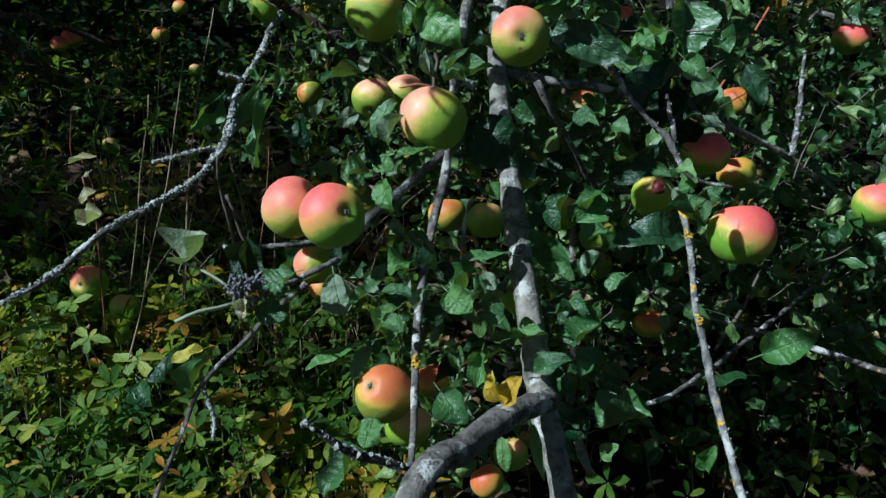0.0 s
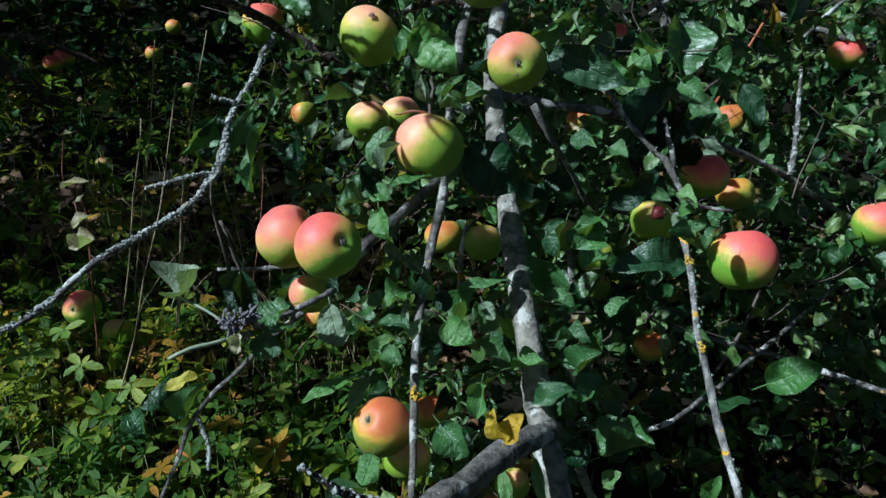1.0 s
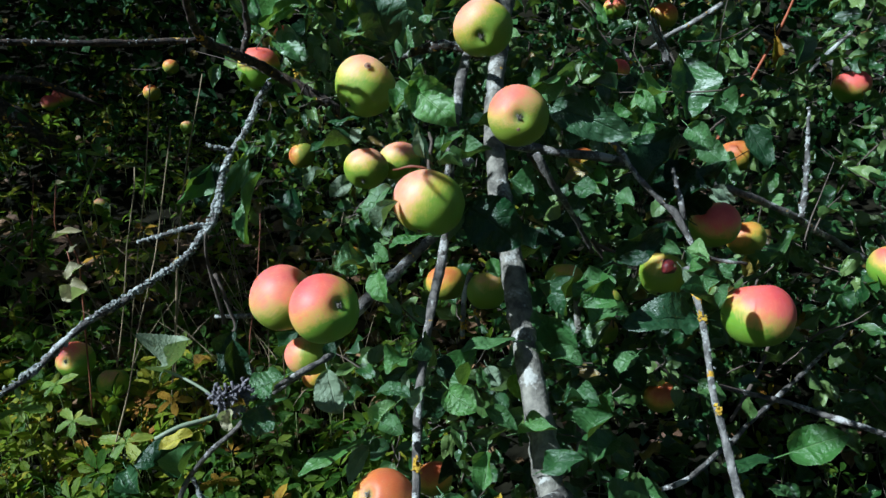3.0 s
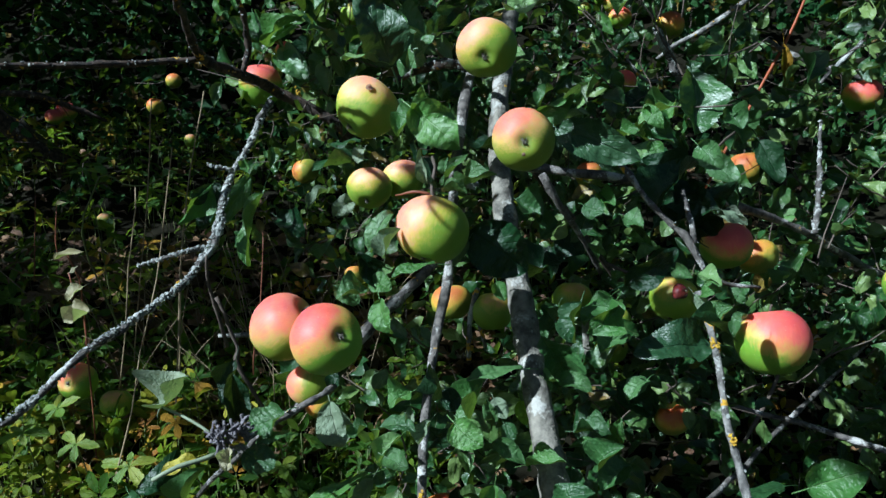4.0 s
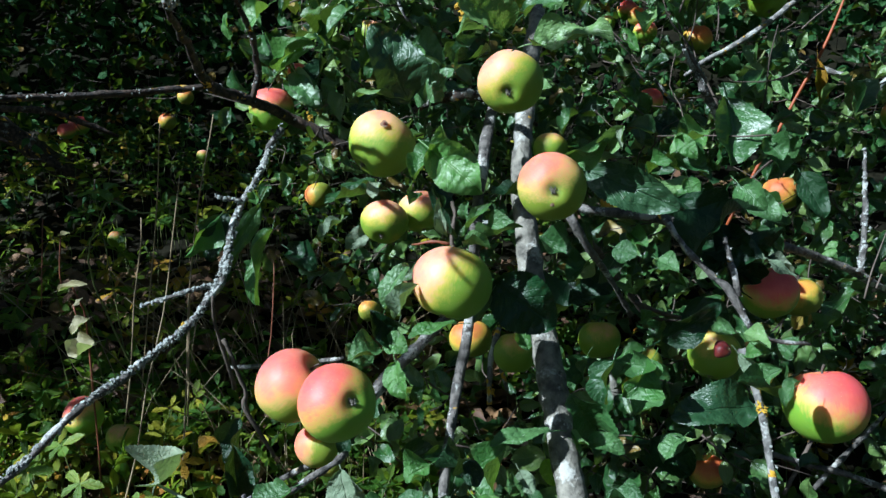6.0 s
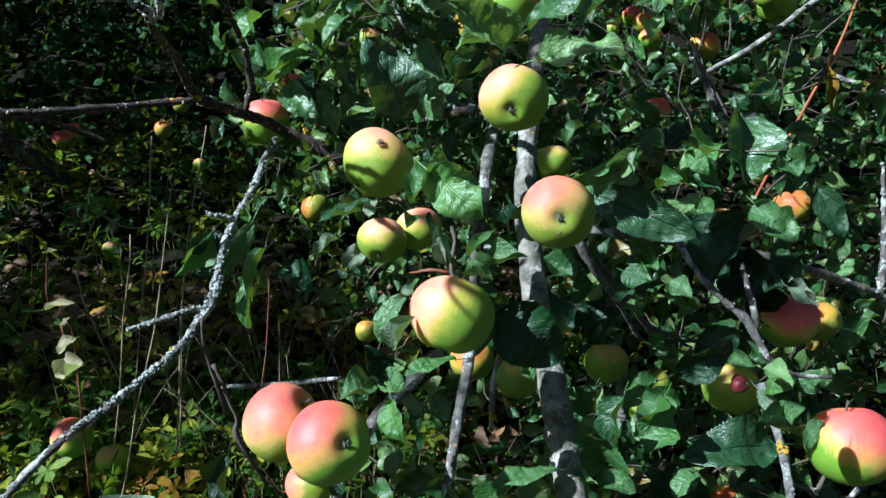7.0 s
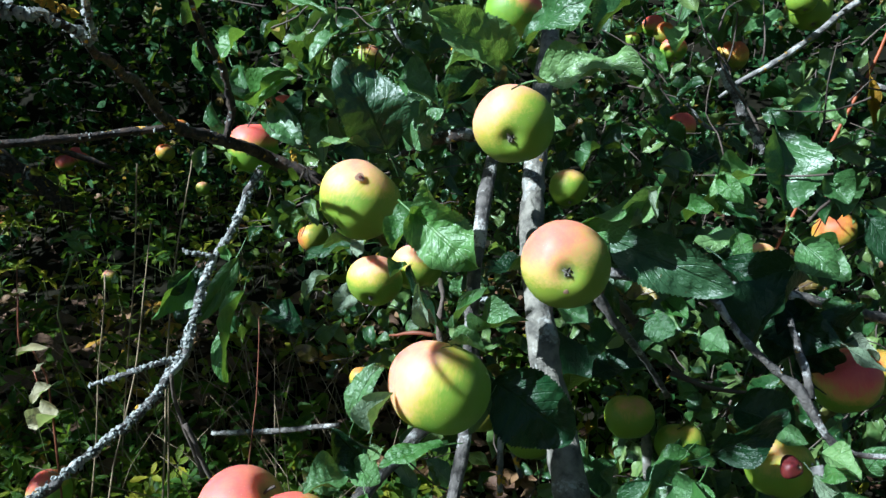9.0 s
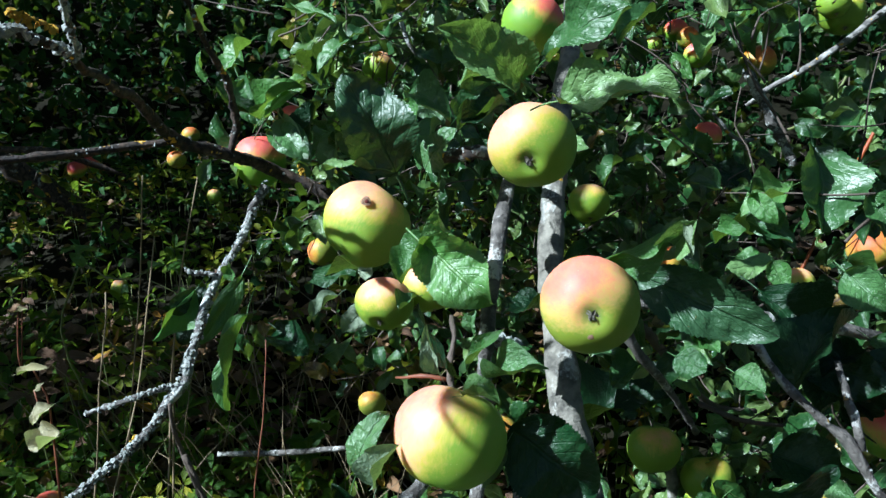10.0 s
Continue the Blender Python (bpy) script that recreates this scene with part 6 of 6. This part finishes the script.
# One more unseen mass, shading the bank behind.
fill("crown", "unseen leaves added overhead to cast shade", FOLIAGE, 27, 170, (-0.6, 1.65, 2.25), (1.1, 3.1, 2.8), 0.08, FAR)
part("twig_growth", twigs.mesh("twig_growth", TWIG), tree, "thin brown leafy shoots", kind="stuff")

# ---- ground plants ----
def creepers(seed, plants, low, high, size, autumn):
    rng = np.random.default_rng(seed)
    a, b, y_batch, s = Batch(), Batch(), Batch(), Batch()
    for _ in range(plants):
        x, y = rng.uniform(low[0], high[0]), rng.uniform(low[1], high[1])
        g = ground_height(x, y)
        top = np.array((x + rng.normal(0, 0.015), y + rng.normal(0, 0.015), g + rng.uniform(0.03, 0.16) + 0.05 * noise.noise((x * 5, y * 5, 1.0))))
        v, f = tube_data([(x, y, g - 0.01, 0.0013), (*((top + (x, y, g)) / 2 + rng.normal(0, 0.006, 3)), 0.0012), (*top, 0.001)], 0.05, 4, 0.05, 0, 1)
        s.add(v, f)
        axis = rng.normal(0, 0.35, 3) + (-0.1, -0.35, 0.9)
        m = frame_of(top, rng.normal(0, 1, 3), axis)
        clump = noise.noise((x * 3.2, y * 3.2, 4.0))
        pick = rng.random()
        target = b if pick < autumn * (2.6 if clump > 0.12 else 0.4) else (y_batch if pick > (0.42 if clump > 0.0 else 0.92) else a)
        n = int(rng.choice((3, 5, 5, 5, 7)))
        start = rng.uniform(0, 6)
        sz = size * rng.uniform(0.6, 1.25)
        for k in range(n):
            ang = start + 2 * math.pi * k / n * (0.9 if n < 7 else 1)
            d = m @ np.array((math.cos(ang), math.sin(ang), rng.uniform(-0.15, 0.35)))
            put_blade(target, LEAFLET[rng.integers(6)], top + d * 0.004, d, axis, sz * rng.uniform(0.75, 1.1))
    return a, b, y_batch, s


for seed, plants, low, high, size, autumn in ((21, 1350, (-1.3, 0.95), (-0.02, 1.75), 0.036, 0.07), (22, 1000, (-2.6, 1.75), (0.3, 3.4), 0.046, 0.09), (23, 260, (0.0, 1.0), (1.5, 2.2), 0.035, 0.05)):
    green, red, yellow, stems = creepers(seed, plants, low, high, size, autumn)
    tagged(part("ground_plants", green.mesh("ground_plants", CREEPER), None), "low creeping plants with five-fingered green leaves", "ground cover", kind="stuff")
    tagged(part("ground_plants", red.mesh("ground_plants", CREEPER_AUTUMN), None), "creeping plants turned yellow, orange and brown", "ground cover", kind="stuff")
    tagged(part("ground_plants", yellow.mesh("ground_plants", CREEPER_YELLOW), None), "creeping plants with yellow-green five-fingered leaves", "ground cover", kind="stuff")
    tagged(part("plant_stems", stems.mesh("plant_stems", GREEN_STEM), None), "thin green leaf stalks of the creeping plants", "stems", kind="stuff")

leaflet_meshes = {}


def creeper_plant(top, size, turn, mat, label, fingers=5, tilt=(-0.1, -0.55, 0.8)):
    """One five-fingered leaf on its stalk, rooted in the bank."""
    x, y = top[0] + 0.02, top[1] + 0.03
    g = ground_height(x, y)
    root = new("creeping_plant")
    root.matrix_basis = Matrix.Translation((x, y, g))
    tagged(root, label, "plant", "five-fingered plants")
    v, f = tube_data([(x, y, g - 0.01, 0.0014), ((x + top[0]) / 2, (y + top[1]) / 2, (g * 0.4 + top[2] * 0.6), 0.0013), (*top, 0.0011)], 0.03, 5, 0.05, 0, 1)
    part("stalk", mesh_of("stalk", v, f, GREEN_STEM), root)
    m3 = frame_of(top, (math.cos(turn), math.sin(turn), 0.1), tilt)
    for k in range(fingers):
        key = (k % 6, mat.name)
        if key not in leaflet_meshes:
            leaflet_meshes[key] = mesh_of("leaflet", *LEAFLET[k % 6][:2], mat, LEAFLET[k % 6][2])
        a = turn + 2 * math.pi * k / fingers
        d = m3 @ np.array((math.cos(a), math.sin(a), 0.1 * math.sin(3 * k)))
        r3 = frame_of(top, d, tilt) * size * (0.85 + 0.25 * math.sin(2.3 * k + turn))
        m = Matrix(((*r3[0], top[0]), (*r3[1], top[1]), (*r3[2], top[2]), (0, 0, 0, 1)))
        part("leaflet", leaflet_meshes[key], root, "", m)


for top, size, turn, mat, label in (
        ((-0.585, 1.280, 0.475), 0.052, 0.4, CREEPER_LIGHT, "yellow-green five-fingered leaf on a thin stalk"),
        ((-0.313, 1.300, 0.457), 0.040, 1.4, CREEPER_LIGHT, "yellow-green five-fingered leaf on a thin stalk"),
        ((-0.713, 1.300, 0.581), 0.045, 2.2, CREEPER_LIGHT, "yellow-green five-fingered leaf on a thin stalk"),
        ((-0.784, 1.300, 0.536), 0.045, 0.9, CREEPER_LIGHT, "yellow-green five-fingered leaf on a thin stalk"),
        ((-0.677, 1.280, 0.520), 0.042, 0.1, CREEPER_LIGHT, "yellow-green five-fingered leaf on a thin stalk"),
        ((-0.355, 1.180, 0.407), 0.042, 1.9, CREEPER_LIGHT, "yellow-green five-fingered leaf on a thin stalk"),
        ((-0.332, 1.120, 0.341), 0.042, 2.9, CREEPER_LIGHT, "yellow-green five-fingered leaf on a thin stalk"),
        ((-0.547, 1.100, 0.352), 0.040, 0.7, CREEPER_LIGHT, "yellow-green five-fingered leaf on a thin stalk"),
        ((-0.696, 1.120, 0.415), 0.042, 1.2, CREEPER_LIGHT, "yellow-green five-fingered leaf on a thin stalk"),
        ((-0.500, 1.300, 0.546), 0.038, 0.2, CREEPER_AUTUMN, "orange-brown five-fingered leaf on a thin stalk"),
        ((-0.492, 1.160, 0.373), 0.038, 2.5, CREEPER_AUTUMN, "reddish five-fingered leaf on a thin stalk"),
        ((-0.905, 1.620, 0.727), 0.055, 1.1, LITTER, "dry brown five-fingered leaf on a thin stalk"),
        ((-0.828, 1.620, 0.798), 0.055, 0.3, LITTER, "dry brown five-fingered leaf on a thin stalk"),
        ((-0.844, 1.750, 0.992), 0.035, 0.9, CREEPER_LIGHT, "yellow-green five-fingered leaf on a thin stalk"),
        ((-0.372, 1.150, 0.462), 0.034, 0.8, CREEPER_AUTUMN, "orange-brown five-fingered leaf on a thin stalk"),
        ((-0.657, 1.620, 0.764), 0.040, 1.3, CREEPER_LIGHT, "yellow-green five-fingered leaf on a thin stalk")):
    creeper_plant(top, size, turn, mat, label)

# a withered plant with pale seed leaves
withered = new("withered_plant")
withered.matrix_basis = Matrix.Translation((-0.70, 1.38, ground_height(-0.70, 1.38)))
tagged(withered, "withered plant with a reddish stem and cream papery leaves", "plant")
for rows in ([(-0.70, 1.38, ground_height(-0.70, 1.38), 0.0016), (-0.682, 1.370, 0.806, 0.0017), (-0.710, 1.360, 0.855, 0.0013), (-0.697, 1.350, 0.945, 0.0013)], [(-0.696, 1.360, 0.819, 0.0013), (-0.696, 1.370, 0.770, 0.0009)]):
    v, f = tube_data(rows, 0.02, 6, 0.08, 0.001, 3)
    part("stem", mesh_of("stem", v, f, DULL_STEM), withered)
for base, tip, width in (((-0.720, 1.360, 0.845), (-0.653, 1.340, 0.858), 0.015), ((-0.696, 1.360, 0.819), (-0.671, 1.350, 0.832), 0.012), ((-0.677, 1.370, 0.790), (-0.699, 1.350, 0.767), 0.026), ((-0.669, 1.370, 0.746), (-0.710, 1.350, 0.726), 0.042), ((-0.701, 1.350, 0.943), (-0.673, 1.340, 0.948), 0.007)):
    leaf(withered, base, tip, width, (-0.2, -0.7, 0.7), LEAF_CREAM, 3 + int(width * 400))

rng = np.random.default_rng(31)
dead = Batch()
for k in range(3200):
    x, y = (rng.uniform(-2.2, 1.4), rng.uniform(0.6, 3.2)) if k < 1700 else (rng.uniform(-1.5, 0.1), rng.uniform(1.45, 2.3))
    face = rng.normal(0, 0.4, 3) + (0, -0.3, 1)
    put_blade(dead, FAR[rng.integers(10)], (x, y, ground_height(x, y) + rng.uniform(0.005, 0.03 if k < 1700 else 0.09)), (*rng.normal(0, 1, 2), 0.1), face, rng.uniform(0.03, 0.065))
tagged(part("leaf_litter", dead.mesh("leaf_litter", LITTER), None), "brown fallen leaves lying on the soil", "leaf litter", kind="stuff")

wild = Batch()
for _ in range(5200):
    x, y = rng.uniform(-6.5, 6.5), rng.uniform(-5.0, 7.0)
    if -2.4 < x < 1.5 and 0.5 < y < 3.4 or math.hypot(x, y) < 0.9:
        continue
    face = rng.normal(0, 0.5, 3) + (0, -0.2, 1)
    up = (*rng.normal(0, 1, 2), rng.uniform(0.1, 1.2))
    put_blade(wild, FAR[rng.integers(10)], (x, y, ground_height(x, y) + rng.uniform(0.0, 0.08)), up, face, rng.uniform(0.06, 0.16), 0.8)
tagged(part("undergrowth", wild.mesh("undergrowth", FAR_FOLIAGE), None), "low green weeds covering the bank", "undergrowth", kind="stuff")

straws = Batch()
for _ in range(90):
    x, y = rng.uniform(-0.75, -0.12), rng.uniform(1.42, 1.95)
    g = ground_height(x, y)
    h = rng.uniform(0.10, 0.42)
    lean = rng.normal(0, 0.5, 2) * h
    v, f = tube_data([(x, y, g, 0.0011), (x + lean[0] * 0.4, y + lean[1] * 0.4, g + h * 0.55, 0.001), (x + lean[0], y + lean[1], g + h, 0.0006)], 0.06, 4, 0.05, 0.0, 2)
    straws.add(v, f)
tagged(part("dry_grass", straws.mesh("dry_grass", STRAW), None), "thin dry grass straws standing in the shade", "dry grass", kind="stuff")


def stem(name, rows, mat, label, category, seed=0):
    v, f = tube_data([(x, y, z, r * (0.62 if mat is not DULL_STEM else 0.42)) for x, y, z, r in rows], 0.03, 6, 0.05, 0.002, seed)
    ob = part(name, mesh_of(name, v, f, mat), None)
    return tagged(ob, label, category, "dry grass stems" if name == "grass_stem" else "")


DRY = "thin dry straw-coloured grass stem standing upright"
stem("grass_stem", [(-0.481, 1.550, 1.146, 0.0018), (-0.519, 1.500, 0.935, 0.0023), (-0.550, 1.450, 0.610, 0.0030), (-0.563, 1.420, 0.422, 0.0030), (-0.571, 1.400, 0.278, 0.0030)], STRAW, DRY, "grass stem", 1)
stem("grass_stem", [(-0.497, 1.400, 1.038, 0.0016), (-0.534, 1.380, 0.830, 0.0022), (-0.556, 1.320, 0.675, 0.0022), (-0.607, 1.280, 0.474, 0.0027), (-0.687, 1.220, 0.213, 0.0027)], STRAW, DRY, "grass stem", 2)
stem("grass_stem", [(-0.537, 1.320, 0.972, 0.0017), (-0.560, 1.320, 0.830, 0.0021), (-0.607, 1.320, 0.606, 0.0022)], STRAW, DRY, "grass stem", 3)
stem("grass_stem", [(-0.610, 1.600, 1.133, 0.0021), (-0.631, 1.600, 0.987, 0.0021), (-0.675, 1.600, 0.761, 0.0022), (-0.723, 1.600, 0.465, 0.0022)], STRAW, DRY, "grass stem", 4)
stem("grass_stem", [(-0.533, 1.500, 0.866, 0.0020), (-0.552, 1.500, 0.703, 0.0025), (-0.575, 1.500, 0.513, 0.0031)], STRAW, DRY, "grass stem", 5)
stem("red_stem", [(-0.356, 1.450, 0.870, 0.0023), (-0.366, 1.430, 0.761, 0.0028), (-0.383, 1.400, 0.599, 0.0032)], DULL_STEM, "thin reddish dry plant stem", "plant stem", 6)
stem("red_stem", [(-0.940, 1.700, 0.944, 0.0029), (-0.952, 1.700, 0.862, 0.0029), (-0.969, 1.700, 0.743, 0.0035)], DULL_STEM, "thin reddish dry plant stem", "plant stem", 7)
stem("red_stem", SHOOT, RED_STEM, "tall orange-red shoot growing among the leaves", "plant stem", 8)

vine = stem("vine", [(-0.62, 1.6, ground_height(-0.62, 1.6), 0.003), (-0.744, 1.520, 0.818, 0.0030), (-0.704, 1.500, 0.961, 0.0024), (-0.671, 1.490, 0.990, 0.0024), (-0.633, 1.480, 0.971, 0.0023), (-0.583, 1.470, 0.969, 0.0023), (-0.545, 1.460, 0.980, 0.0018), (-0.548, 1.460, 0.961, 0.0018), (-0.494, 1.450, 0.942, 0.0014)], GREEN_STEM, "thin green climbing vine with a few leaves", "vine", 9)
for base, tip, width in (((-0.684, 1.490, 1.005), (-0.646, 1.480, 1.019), 0.015), ((-0.671, 1.490, 0.990), (-0.690, 1.480, 1.012), 0.017), ((-0.545, 1.460, 0.980), (-0.511, 1.450, 0.989), 0.013), ((-0.494, 1.450, 0.942), (-0.462, 1.440, 0.934), 0.014)):
    leaf(vine, base, tip, width, (-0.2, -0.7, 0.7), LEAF_LIGHT, 3)
